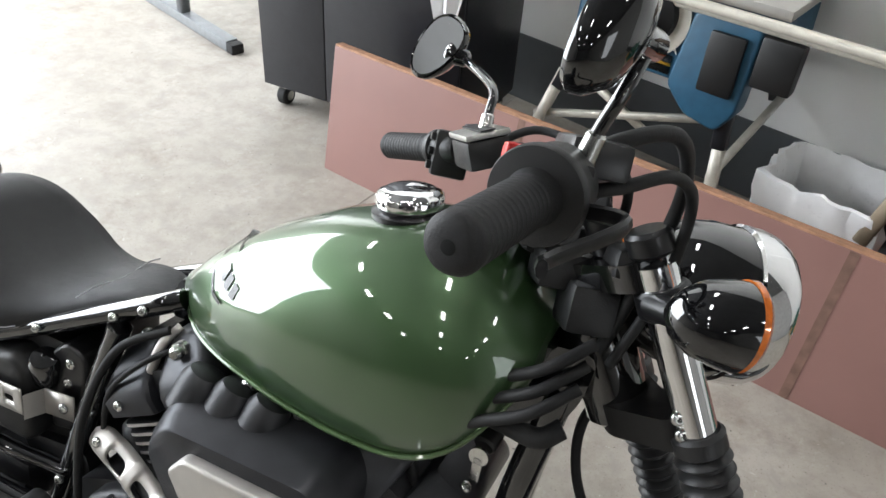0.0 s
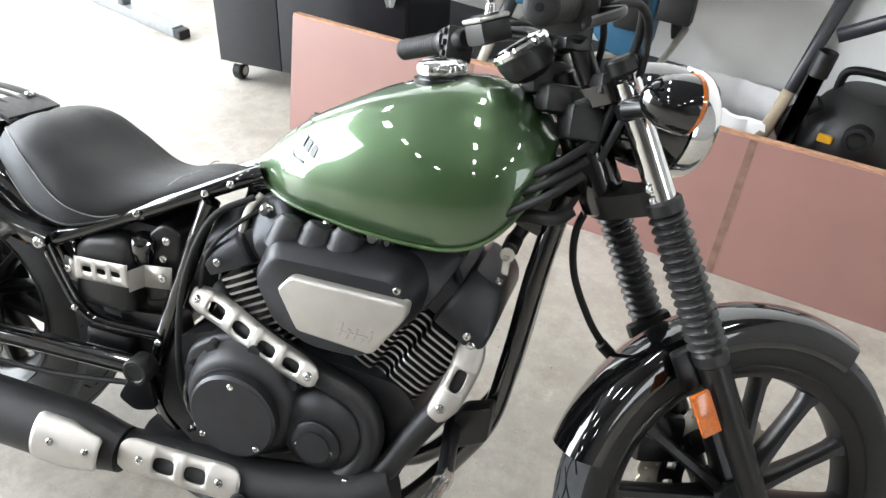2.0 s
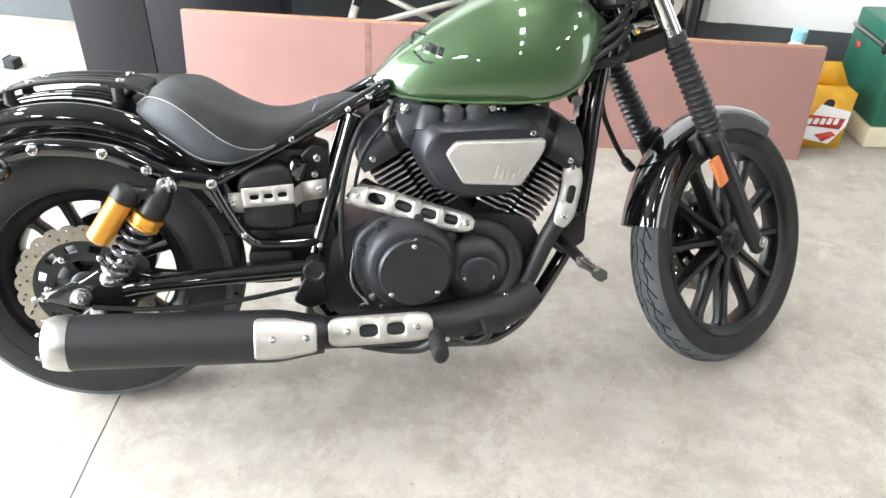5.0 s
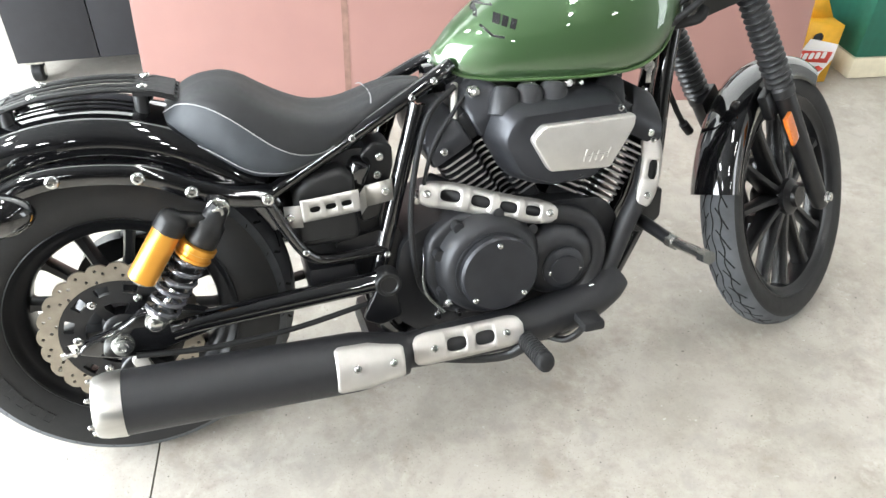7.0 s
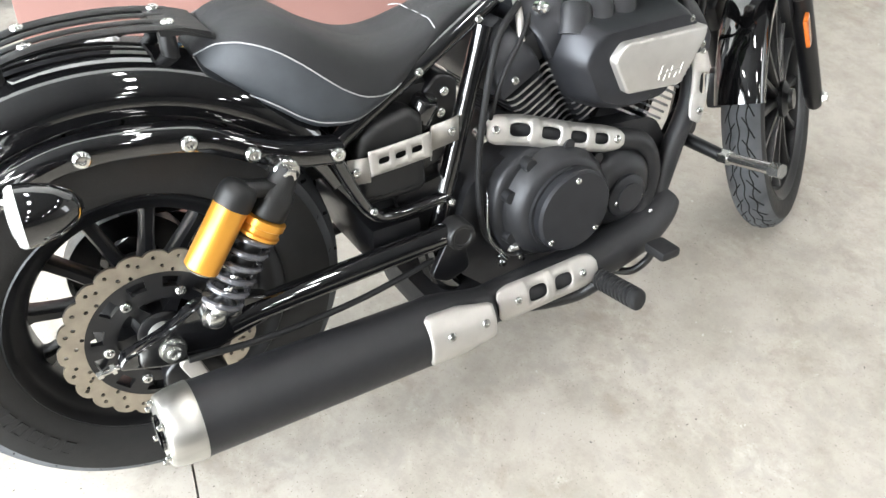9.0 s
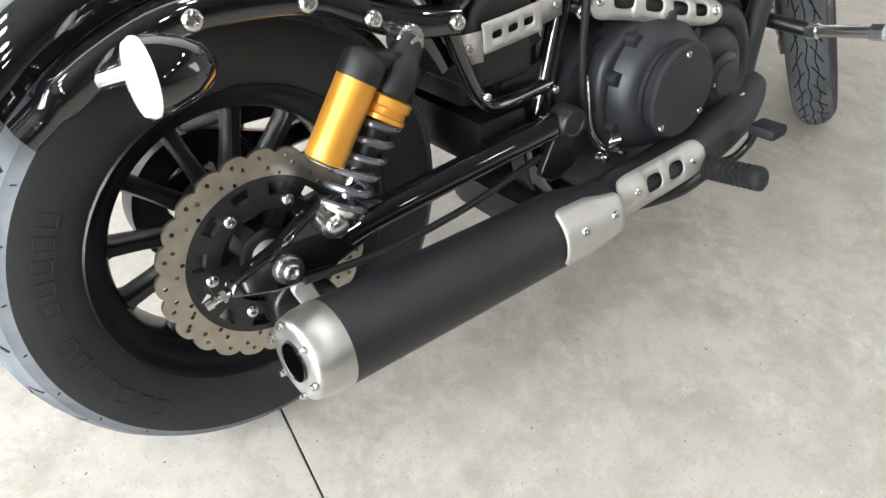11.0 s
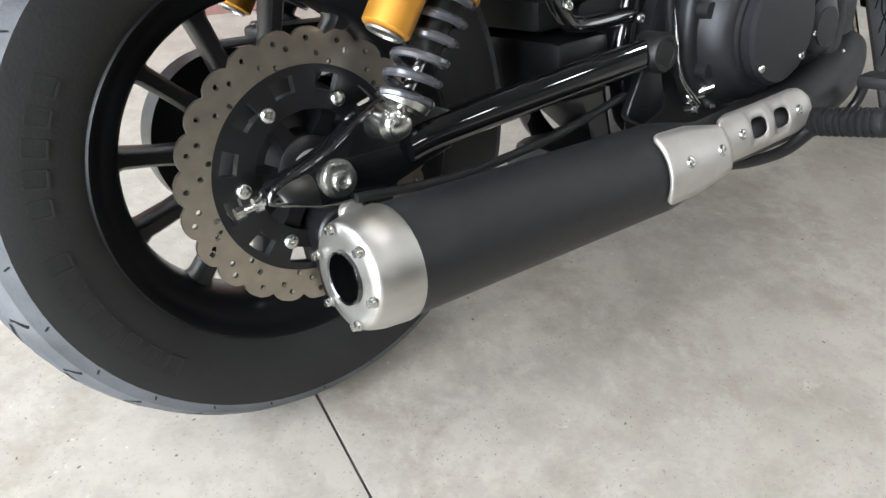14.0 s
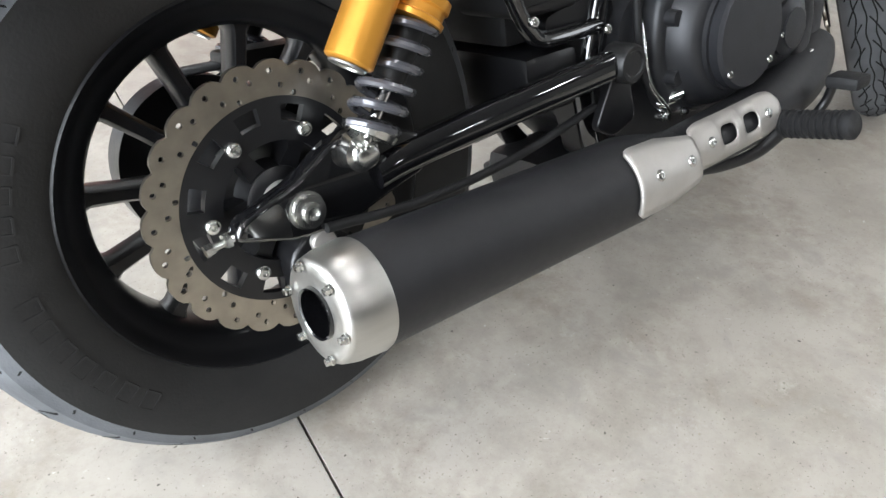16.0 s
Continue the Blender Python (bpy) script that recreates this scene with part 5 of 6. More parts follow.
# lines and cables round the steering head
for y, dz in ((-0.06, 0.0), (-0.075, -0.018), (-0.05, 0.02)):
    hose([(1.175, y - 0.02, 0.872 + dz), (1.14, y - 0.05, 0.845 + dz), (1.10, y - 0.045, 0.815 + dz), (1.06, y - 0.03, 0.78 + dz), (1.02, y, 0.74 + dz)], 0.0065)
hose([(1.17, -0.09, 0.80), (1.15, -0.10, 0.785), (1.11, -0.085, 0.775), (1.07, -0.06, 0.76)], 0.011)
hose([(1.02, -0.215, 1.03), (1.06, -0.22, 1.062), (1.12, -0.18, 1.075), (1.165, -0.11, 1.03), (1.165, -0.07, 0.94), (1.15, -0.05, 0.86)], 0.0065, m=S)
hose([(1.03, -0.2, 1.015), (1.07, -0.215, 1.03), (1.125, -0.18, 1.045), (1.172, -0.12, 1.02), (1.178, -0.09, 0.94), (1.16, -0.06, 0.85)], 0.0055, m=S)
hose([(1.03, 0.2, 1.02), (1.10, 0.2, 1.06), (1.165, 0.12, 1.03), (1.17, 0.07, 0.93), (1.15, 0.05, 0.85)], 0.0055, m=S)
hose([(1.06, -0.15, 1.03), (1.10, -0.12, 1.04), (1.14, -0.05, 1.01), (1.15, 0.0, 0.94)], 0.005, m=S)
hose([(1.20, 0.03, 0.80), (1.175, 0.05, 0.72), (1.185, 0.055, 0.64), (1.225, 0.06, 0.56), (1.26, 0.07, 0.51)], 0.0065)
hose([(1.255, 0.065, 0.515), (1.28, 0.075, 0.49)], 0.011, PLASTIC)
for x, y, z, w, h in ((1.13, -0.035, 0.90, 0.05, 0.05), (1.105, -0.01, 0.93, 0.06, 0.04), (1.15, -0.06, 0.955, 0.04, 0.03), (1.09, 0.03, 0.96, 0.05, 0.05)):
    bm = bmesh.new()
    box(bm, (x - w / 2, y - 0.03, z - h / 2), (x + w / 2, y + 0.03, z + h / 2), 0.008)
    part("wiring_block", bm, PLASTIC, moto, m=S)
for y in (-0.045, 0.045):
    bm = bmesh.new()
    rod(bm, AXLE + UPV * 0.745 + Vector((-0.03, y, 0)), Vector((1.10, y, 1.02)), 0.016, bevel=0.003)
    part("bar_riser", bm, SATIN, moto, m=S)
    bm = bmesh.new()
    box(bm, (1.08, y - 0.018, 0.995), (1.12, y + 0.018, 1.033), 0.006)
    part("bar_clamp", bm, SATIN, moto, m=S)
bm = bmesh.new()
rod(bm, AXLE + UPV * 0.745 - FWD * 0.047, AXLE + UPV * 0.785 - FWD * 0.047, 0.02, bevel=0.003)
part("stem_nut", bm, SATIN, moto, m=S)
for s in (-1, 1):
    bm = bmesh.new()
    rod(bm, AXLE + UPV * 0.76 + Vector((0, s * 0.098, 0)), AXLE + UPV * 0.785 + Vector((0, s * 0.098, 0)), 0.0225, bevel=0.004)
    part("fork_cap", bm, SATIN, moto, m=S)
    bm = bmesh.new()
    tube(bm, [AXLE + UPV * 0.715 + Vector((0, s * 0.098, 0)), AXLE + UPV * 0.715 + Vector((0.035, s * 0.098, 0.0)), Vector((1.25, s * 0.085, 0.925))], 0.013, 12, 6, flat=1.6)
    part("headlight_bracket", bm, SATIN, moto, m=S)
    bm = bmesh.new()
    rod(bm, AXLE + UPV * 0.70 + Vector((0, s * 0.098, 0)), AXLE + UPV * 0.73 + Vector((0, s * 0.098, 0)), 0.027, bevel=0.004)
    part("bracket_clamp", bm, SATIN, moto, m=S)
# ignition lock and key
bm = bmesh.new()
rod(bm, (1.085, 0.0, 0.70), (1.083, -0.03, 0.69), 0.014, bevel=0.003)
part("ignition_lock", bm, PLASTIC, moto)
bm = bmesh.new()
box(bm, (1.078, -0.05, 0.655), (1.090, -0.047, 0.69), 0.001)
lathe(bm, (1.084, -0.046, 0.69), (0, -1, 0), [(0, 0.012), (0.004, 0.012)], 16)
part("key", bm, BOLT, moto)
hose([(1.085, 0.0, 0.70), (1.10, 0.0, 0.73), (1.12, 0.0, 0.75)], 0.012, SATIN, name="lock_bracket")

# foot peg, brake pedal, forward peg rod
bm = bmesh.new()
d = Vector((-0.004, -0.105, 0.018)).normalized()
prof = [(-0.012, 0.012), (0, 0.014)]
for k in range(9):
    prof += [(0.002 + 0.0105 * k, 0.0165), (0.008 + 0.0105 * k, 0.0175), (0.0095 + 0.0105 * k, 0.0145)]
prof += [(0.1, 0.0175), (0.108, 0.0165), (0.112, 0.012)]
prof = [(k, r * 1.22) for k, r in prof]
lathe(bm, (0.74, -0.245, 0.224), d, prof, 24, squash=0.85)
part("footpeg", bm, RUBBER, moto, "ribbed black rubber footpeg")
bm = bmesh.new()
tube(bm, [(0.74, -0.245, 0.222), (0.75, -0.2, 0.205), (0.72, -0.15, 0.18), (0.62, -0.11, 0.165)], 0.013, 10, 6, flat=0.7)
part("peg_bracket", bm, SATIN, moto)
bm = bmesh.new()
tube(bm, [(0.58, -0.205, 0.190), (0.64, -0.215, 0.182), (0.70, -0.232, 0.188), (0.735, -0.248, 0.212)], lambda t: 0.007 + 0.005 * t, 10, 6, flat=0.65)
part("peg_arm", bm, PLASTIC, moto, "black cast arm of the footpeg")
bm = bmesh.new()
tube(bm, [(0.80, -0.20, 0.195), (0.83, -0.235, 0.2), (0.855, -0.25, 0.225), (0.858, -0.26, 0.26)], 0.0075, 10, 6)
rod(bm, (0.70, -0.16, 0.175), (0.80, -0.20, 0.195), 0.009)
part("brake_pedal_arm", bm, SATIN, moto)
bm = bmesh.new()
box(bm, (0.835, -0.305, 0.255), (0.88, -0.255, 0.275), 0.007)
part("brake_pedal", bm, RUBBER, moto)
bolts([(0.765, -0.235, 0.212), (0.73, -0.22, 0.207)], (0, -1, 0.3), 0.007, 0.008, moto)
bm = bmesh.new()
rod(bm, (1.045, -0.076, 0.383), (1.069, -0.212, 0.37), 0.0145, 0.013)
part("forward_peg_mount", bm, SATIN, moto)
bm = bmesh.new()
rod(bm, (1.069, -0.21, 0.37), (1.064, -0.335, 0.394), 0.011)
rod(bm, (1.069, -0.205, 0.369), (1.068, -0.228, 0.373), 0.0155, seg=6)
rod(bm, (1.0642, -0.322, 0.3915), (1.0638, -0.345, 0.396), 0.0145, seg=6)
part("forward_peg_bolt", bm, BOLT, moto, "bare steel rod with hexagon ends")
bm = bmesh.new()
slab(bm, rounded([(1.06, 0.42), (1.11, 0.44), (1.11, 0.37), (1.06, 0.34), (1.03, 0.36)], 0.01), -0.07, -0.1, 0.004)
part("peg_plate", bm, SATIN, moto)
# muffler hanger and lower brace
bm = bmesh.new()
slab(bm, rounded([(0.435, 0.285), (0.475, 0.36), (0.50, 0.36), (0.515, 0.28), (0.47, 0.265)], 0.012), -0.145, -0.157, 0.003)
part("muffler_hanger", bm, SATIN, moto)
hose([(0.02, -0.16, 0.30), (0.15, -0.155, 0.285), (0.3, -0.15, 0.29), (0.45, -0.14, 0.31)], 0.0055)
# drive belt with its guard; bridge and chamber are dark fill over bright floor
bm = bmesh.new()
box(bm, (0.345, -0.125, 0.315), (0.44, 0.125, 0.395), 0.015)
part("swingarm_bridge", bm, SATIN, moto)
bm = bmesh.new()
for side, off in ((1, 0.104), (-1, 0.104)):
    rings(bm, [[Vector((x, y, z + side * q)) for y, q in ((0.088, 0.0), (0.122, 0.0), (0.122, 0.006), (0.088, 0.006))] for x, z in ((0.0, 0.325 + side * off), (0.57, 0.355 + side * 0.05))])
part("drive_belt", bm, RUBBER, moto)
bm = bmesh.new()
slab(bm, rounded([(0.05, 0.445), (0.3, 0.43), (0.5, 0.425), (0.5, 0.40), (0.3, 0.402), (0.05, 0.42)], 0.008), 0.08, 0.128, 0.004)
part("belt_guard", bm, PLASTIC, moto)
bm = bmesh.new()
box(bm, (0.45, -0.13, 0.135), (0.80, 0.1, 0.205), 0.03)
part("exhaust_chamber", bm, EXHAUST, moto)
bm = bmesh.new()
slab(bm, rounded([(0.40, 0.43), (0.53, 0.45), (0.56, 0.30), (0.52, 0.22), (0.47, 0.22), (0.45, 0.32)], 0.02), -0.10, -0.06, 0.006)
part("pivot_plate", bm, SATIN, moto)
# brake caliper behind the disc
bm = bmesh.new()
slab(bm, rounded([(-0.01, 0.17), (0.07, 0.19), (0.08, 0.25), (0.02, 0.30), (-0.02, 0.27)], 0.02), -0.09, -0.14, 0.006)
part("rear_caliper", bm, SATIN, moto)
bm = bmesh.new()
slab(bm, rounded([(0.005, 0.285), (0.03, 0.22), (0.055, 0.225), (0.03, 0.30)], 0.01), -0.135, -0.148, 0.003)
part("caliper_bracket", bm, ALU, moto)
bm = bmesh.new()
box(bm, (1.38, 0.07, 0.33), (1.47, 0.125, 0.42), 0.015)
part("front_caliper", bm, SATIN, moto, m=S)

# rear turn signals
for s in (-1, 1):
    c = Vector((-0.116, s * 0.23, 0.625))
    bm = bmesh.new()
    lathe(bm, c, (1, 0, -0.05), [(0, 0.0365), (0.012, 0.036), (0.035, 0.03), (0.055, 0.019), (0.064, 0.006)], 36)
    part("signal_body", bm, GLOSS, moto, "gloss black turn signal")
    bm = bmesh.new()
    lathe(bm, c, (-1, 0, 0.05), [(-0.002, 0.036), (0.004, 0.0365), (0.009, 0.033), (0.013, 0.018), (0.014, 0.001)], 36)
    part("signal_lens", bm, LENS, moto, "clear signal lens")
    bm = bmesh.new()
    rod(bm, c + Vector((0.015, -s * 0.03, 0)), (-0.14, s * 0.13, 0.60), 0.011)
    part("signal_stalk", bm, CHROME, moto)


def tank_y(x, z):
    xs = [0.640, 0.655, 0.70, 0.75, 0.85, 0.93, 1.0, 1.05, 1.09, 1.115, 1.125]
    top = [0.745, 0.775, 0.815, 0.852, 0.908, 0.936, 0.948, 0.941, 0.915, 0.885, 0.865]
    bot = [0.735, 0.722, 0.708, 0.704, 0.701, 0.701, 0.704, 0.72, 0.76, 0.81, 0.845]
    half = [0.018, 0.045, 0.078, 0.1, 0.127, 0.139, 0.141, 0.136, 0.122, 0.1, 0.08]
    zt, zb, h = interp(xs, top, x), interp(xs, bot, x), interp(xs, half, x)
    mid = zb + (zt - zb) * 0.3
    if z < mid:
        return -h
    sa = min(1, (z - mid) / (zt - mid)) ** (1 / 0.9)
    return -h * max(0, 1 - sa * sa) ** 0.4


def decal(bm, quad, n=3):
    vs = {}
    (a, b, c, d) = [Vector((*q, 0)) for q in quad]
    for i in range(n + 1):
        for j in range(n + 1):
            p = a.lerp(b, i / n).lerp(d.lerp(c, i / n), j / n)
            vs[i, j] = bm.verts.new((p.x, tank_y(p.x, p.y) - 0.0012, p.y))
    for i in range(n):
        for j in range(n):
            bm.faces.new((vs[i, j], vs[i + 1, j], vs[i + 1, j + 1], vs[i, j + 1]))


bm = bmesh.new()
ux, uz = 0.92, -0.33
for k, (w, h) in enumerate(((0.0, 0.0), (0.011, 0.0), (0.010, -0.0), (0.010, 0.0))):
    if not w:
        continue
    x0, z0 = 0.722 + 0.0145 * k * ux, 0.815 + 0.0145 * k * uz
    decal(bm, [(x0, z0), (x0 + w * ux, z0 + w * uz), (x0 + w * ux + 0.006, z0 + w * uz + 0.017), (x0 + 0.006, z0 + 0.017)], 2)
for pts in (((0.714, 0.818), (0.724, 0.838), (0.744, 0.838)), ((0.716, 0.806), (0.733, 0.788), (0.752, 0.785))):
    for (x0, z0), (x1, z1) in zip(pts, pts[1:]):
        v = Vector((z1 - z0, x0 - x1)).normalized() * 0.0022
        decal(bm, [(x0 - v.x, z0 - v.y), (x1 - v.x, z1 - v.y), (x1 + v.x, z1 + v.y), (x0 + v.x, z0 + v.y)], 2)
part("tank_badge", bm, DECAL, moto, "black badge of plain bars")
# raised mark on the airbox plate
bm = bmesh.new()
for k, (x, z, h) in enumerate(((0.872, 0.579, 0.024), (0.884, 0.576, 0.018), (0.896, 0.578, 0.02), (0.908, 0.576, 0.014), (0.920, 0.580, 0.02))):
    rings(bm, [[Vector((x + o + 0.006 * t, -0.1995 - e, z - 0.014 + h * t)) for o, e in ((-0.0025, 0), (0.0025, 0), (0.002, 0.0018), (-0.002, 0.0018))] for t in (0, 0.5, 1)])
box(bm, (0.868, -0.2012, 0.572), (0.926, -0.1996, 0.575))
part("raised_mark", bm, ALU, moto)
# raised blocks on the rear tyre's side
for k in range(13):
    if k == 7:
        continue
    bm = bmesh.new()
    a = radians(225 - 6.3 * k)
    for r0, r1, w in ((0.240, 0.242, 0.0085), (0.260, 0.262, 0.0085), (0.241, 0.261, 0.0011)):
        for o in ((-0.008, 0.008) if w < 0.003 else (0,)):
            loops = []
            for r in (r0, r1):
                c0 = RC + Vector((math.cos(a), 0, math.sin(a))) * r + Vector((-math.sin(a), 0, math.cos(a))) * o
                tv = Vector((-math.sin(a), 0, math.cos(a))) * w
                loops.append([c0 - tv + Vector((0, -0.0735, 0)), c0 + tv + Vector((0, -0.0735, 0)), c0 + tv * 0.9 + Vector((0, -0.0764, 0)), c0 - tv * 0.9 + Vector((0, -0.0764, 0))])
            rings(bm, loops)
    part("raised_mark", bm, TYRE, rear, smooth=False)
# valve stem and small bolts of the frame
bolts([(0.455, -0.104, 0.634), (0.575, -0.085, 0.69), (0.62, -0.08, 0.715), (0.5, -0.12, 0.40), (0.345, -0.14, 0.44)], (0, -1, 0.2), 0.007, 0.006, moto)
# small fittings between the tank and the engine
for x, z, r in ((0.69, 0.69, 0.009), (0.80, 0.69, 0.01), (0.875, 0.687, 0.012), (0.90, 0.685, 0.007), (0.98, 0.70, 0.008)):
    bm = bmesh.new()
    lathe(bm, (x, -0.085, z), (0.2, -1, 0.15), [(0, r * 1.3), (0.01, r * 1.3), (0.011, r), (0.02, r), (0.024, r * 0.6)], 12)
    part("fitting", bm, BOLT, moto)
bm = bmesh.new()
box(bm, (0.70, -0.06, 0.665), (1.02, 0.06, 0.715), 0.01)
part("throttle_body", bm, PLASTIC, moto)
bm = bmesh.new()
tube(bm, [(0.995, -0.05, 0.665), (1.03, -0.075, 0.62), (1.06, -0.085, 0.55)], 0.007, 10, 6)
part("plug_lead", bm, RUBBER, moto)
hose([(0.665, -0.06, 0.70), (0.655, -0.085, 0.68), (0.65, -0.1, 0.64)], 0.007, ALU)

bm = bmesh.new()
tube(bm, [(0.60, 0.09, 0.17), (0.61, 0.18, 0.125), (0.625, 0.275, 0.078)], 0.011, 10, 4)
lathe(bm, (0.626, 0.28, 0.068), (0, -0.23, 0.97), [(0, 0.02), (0.008, 0.022), (0.014, 0.014)], 16)
part("side_stand", bm, SATIN, moto)

# ---- background things ----
BLUE = material("blue_tool_paint", (0.02, 0.075, 0.13), 0.42, 0, fine=0.05)
CREAM = material("cream_aluminium_leg", (0.55, 0.52, 0.45), 0.4, 0.3)
BAGM = material("clear_plastic_bag", (0.86, 0.86, 0.86), 0.3, 0, var=0.05, scale=14, fine=0.6, fine_scale=30)
PAPER = material("white_paper", (0.8, 0.8, 0.8), 0.8, var=0.03)
YELLOW = material("yellow_print", (0.75, 0.4, 0.02), 0.55, var=0.08)
REDP = material("red_print", (0.6, 0.05, 0.03), 0.55, var=0.08)
COOLG = material("green_cooler_paint", (0.015, 0.1, 0.065), 0.45, 0, var=0.1, fine=0.04)
COOLC = material("cream_cooler_paint", (0.62, 0.56, 0.42), 0.5, 0, var=0.06)
WOOD = material("dark_bench_wood", (0.1, 0.075, 0.055), 0.7, 0, var=0.35, scale=12, stretch=(0.2, 1, 1))
TAN = material("tan_metal", (0.3, 0.24, 0.17), 0.5)
CYAN = material("pale_blue_cap", (0.25, 0.5, 0.6), 0.4)


def simple(name, label, category, m, pieces, group=""):
    t = thing(name, label, category, m, group=group)
    for pname, mat, fn in pieces:
        bm = bmesh.new()
        fn(bm)
        part(pname, bm, mat, t)
    return t


def beam(bm, a, b, w=0.016):
    d, u, v = frame_of(Vector(b) - Vector(a))
    rings(bm, [[Vector(p) + u * x * w + v * y * w for x, y in ((-1, -0.7), (-0.7, -1), (0.7, -1), (1, -0.7), (1, 0.7), (0.7, 1), (-0.7, 1), (-1, 0.7))] for p in (a, b)])


def table_saw():
    m = pose(1.07, 1.70, 0.0, 0, 0, -16)
    t = thing("folding_saw_stand", "folding tool stand with cream aluminium legs", "tool stand", m)
    for x, dx in ((-0.27, -0.18), (0.2, 0.06)):
        for y, dy in ((-0.08, -0.04), (0.34, 0.08)):
            bm = bmesh.new()
            beam(bm, (x + dx, y + dy, 0), (x + dx * 0.25, y + dy * 0.25, 0.42), 0.017)
            part("leg", bm, CREAM, t)
            bm = bmesh.new()
            beam(bm, (x + dx * 0.32, y + dy * 0.32, 0.36), (x, y, 0.53), 0.021)
            part("leg_sleeve", bm, CABINET, t)
    for a, b in (((-0.40, -0.09, 0.24), (0.21, -0.08, 0.44)), ((-0.3, -0.075, 0.44), (0.02, -0.08, 0.3)), ((0.22, -0.1, 0.26), (0.26, 0.3, 0.42)), ((-0.4, 0.3, 0.3), (0.2, 0.3, 0.45))):
        bm = bmesh.new()
        beam(bm, a, b, 0.011)
        part("brace", bm, CREAM, t)
    s = thing("table_saw", "blue bench saw with light grey table on a stand", "saw", m @ pose(0, 0, -0.025))
    bm = bmesh.new()
    out = rounded([(-0.31, 0.53), (-0.30, 0.75), (0.25, 0.78), (0.26, 0.60), (0.2, 0.53)], 0.02)
    slab(bm, out, 0.36, -0.10, 0.012)
    part("housing", bm, BLUE, s)
    bm = bmesh.new()
    slab(bm, rounded([(0.03, 0.53), (0.06, 0.75), (0.25, 0.75), (0.24, 0.50), (0.2, 0.44), (0.1, 0.46)], 0.02), -0.05, -0.13, 0.01)
    part("end_panel", bm, BLUE, s)
    bm = bmesh.new()
    box(bm, (0.12, -0.150, 0.55), (0.22, -0.131, 0.72), 0.01)
    part("storage_recess", bm, PLASTIC, s)
    bm = bmesh.new()
    box(bm, (-0.36, -0.12, 0.781), (0.30, 0.40, 0.81), 0.006)
    part("table", bm, ALU, s, "light grey saw table")
    for y in (-0.13, -0.1):
        bm = bmesh.new()
        rod(bm, (-0.4, y - 0.02, 0.775 - 0.02 * (y > -0.12)), (0.62, y - 0.02, 0.775 - 0.02 * (y > -0.12)), 0.014)
        part("rail", bm, CREAM, s)
    bm = bmesh.new()
    box(bm, (0.25, -0.14, 0.60), (0.36, -0.09, 0.74), 0.012)
    part("fence_lock", bm, PLASTIC, s)
    bm = bmesh.new()
    box(bm, (-0.26, -0.125, 0.57), (-0.18, -0.10, 0.69), 0.008)
    part("switch_box", bm, PLASTIC, s)
    for z, mt in ((0.645, YELLOW), (0.605, RED)):
        bm = bmesh.new()
        box(bm, (-0.245, -0.135, z - 0.017), (-0.195, -0.126, z + 0.017), 0.004)
        part("switch", bm, mt, s)
    bm = bmesh.new()
    lathe(bm, (-0.07, -0.101, 0.70), (0, -1, 0), [(0, 0.12), (0.012, 0.12), (0.014, 0.1), (0.014, 0.085)], 40)
    part("bevel_scale", bm, CREAM, s)
    bm = bmesh.new()
    lathe(bm, (-0.07, -0.116, 0.705), (0, -1, 0), [(0, 0.085), (0.02, 0.08), (0.03, 0.05), (0.05, 0.03), (0.05, 0.01)], 32)
    part("hand_wheel", bm, PLASTIC, s)
    bm = bmesh.new()
    lathe(bm, (-0.12, -0.15, 0.69), (0, -1, 0), [(0, 0.03), (0.02, 0.03), (0.025, 0.02)], 24)
    part("knob", bm, YELLOW, s)
    bm = bmesh.new()
    box(bm, (-0.12, -0.104, 0.545), (0.02, -0.1008, 0.6))
    part("label_plate", bm, DECAL, s)
    bm = bmesh.new()
    box(bm, (-0.12, -0.1065, 0.57), (0.02, -0.1045, 0.578))
    part("label_stripe", bm, YELLOW, s)
    f = bpy.data.curves.new("rating", "FONT")
    f.body, f.size, f.extrude = "15A", 0.04, 0.0008
    ob = new("rating_text", f)
    ob.parent = s
    ob.matrix_basis = pose(-0.035, -0.107, 0.61, 90, 0, 0)
    f.materials.append(PAPER)
    tagged(ob, "white rating letters")


table_saw()


def bag(bm):
    n = 40
    loops = []
    for z, rx, ry, k in ((0.0, 0.10, 0.10, 0.0), (0.12, 0.125, 0.12, 0.3), (0.27, 0.15, 0.13, 0.5), (0.305, 0.165, 0.14, 1.0), (0.30, 0.178, 0.15, 1.2), (0.24, 0.182, 0.155, 1.4), (0.15, 0.175, 0.15, 1.2)):
        ring = []
        for i in range(n):
            c, s_ = math.cos(2 * math.pi * i / n), math.sin(2 * math.pi * i / n)
            q = noise.noise(Vector((c * 3, s_ * 3, z * 9))) + 0.6 * noise.noise(Vector((c * 9, s_ * 9, z * 20)))
            sq = 1 / max(abs(c), abs(s_)) ** 0.85
            ring.append(Vector(((rx * sq + 0.03 * k * q) * c, (ry * sq + 0.03 * k * q) * s_, z + 0.03 * k * noise.noise(Vector((c * 2, s_ * 2, 5.0))))))
        loops.append(ring)
    rings(bm, loops, caps=False)
    vs = [bm.verts.new(q) for q in loops[1]]
    bm.faces.new(vs)


simple("waste_bin", "waste bin lined with a crumpled clear plastic bag", "bin", pose(1.60, 1.66, 0.001, 0, 0, -18), [("bin_body", CABINET, lambda bm: lathe(bm, (0, 0, 0.0), (0, 0, 1), [(0, 0.085), (0.1, 0.092)], 32)), ("liner", BAGM, bag)])


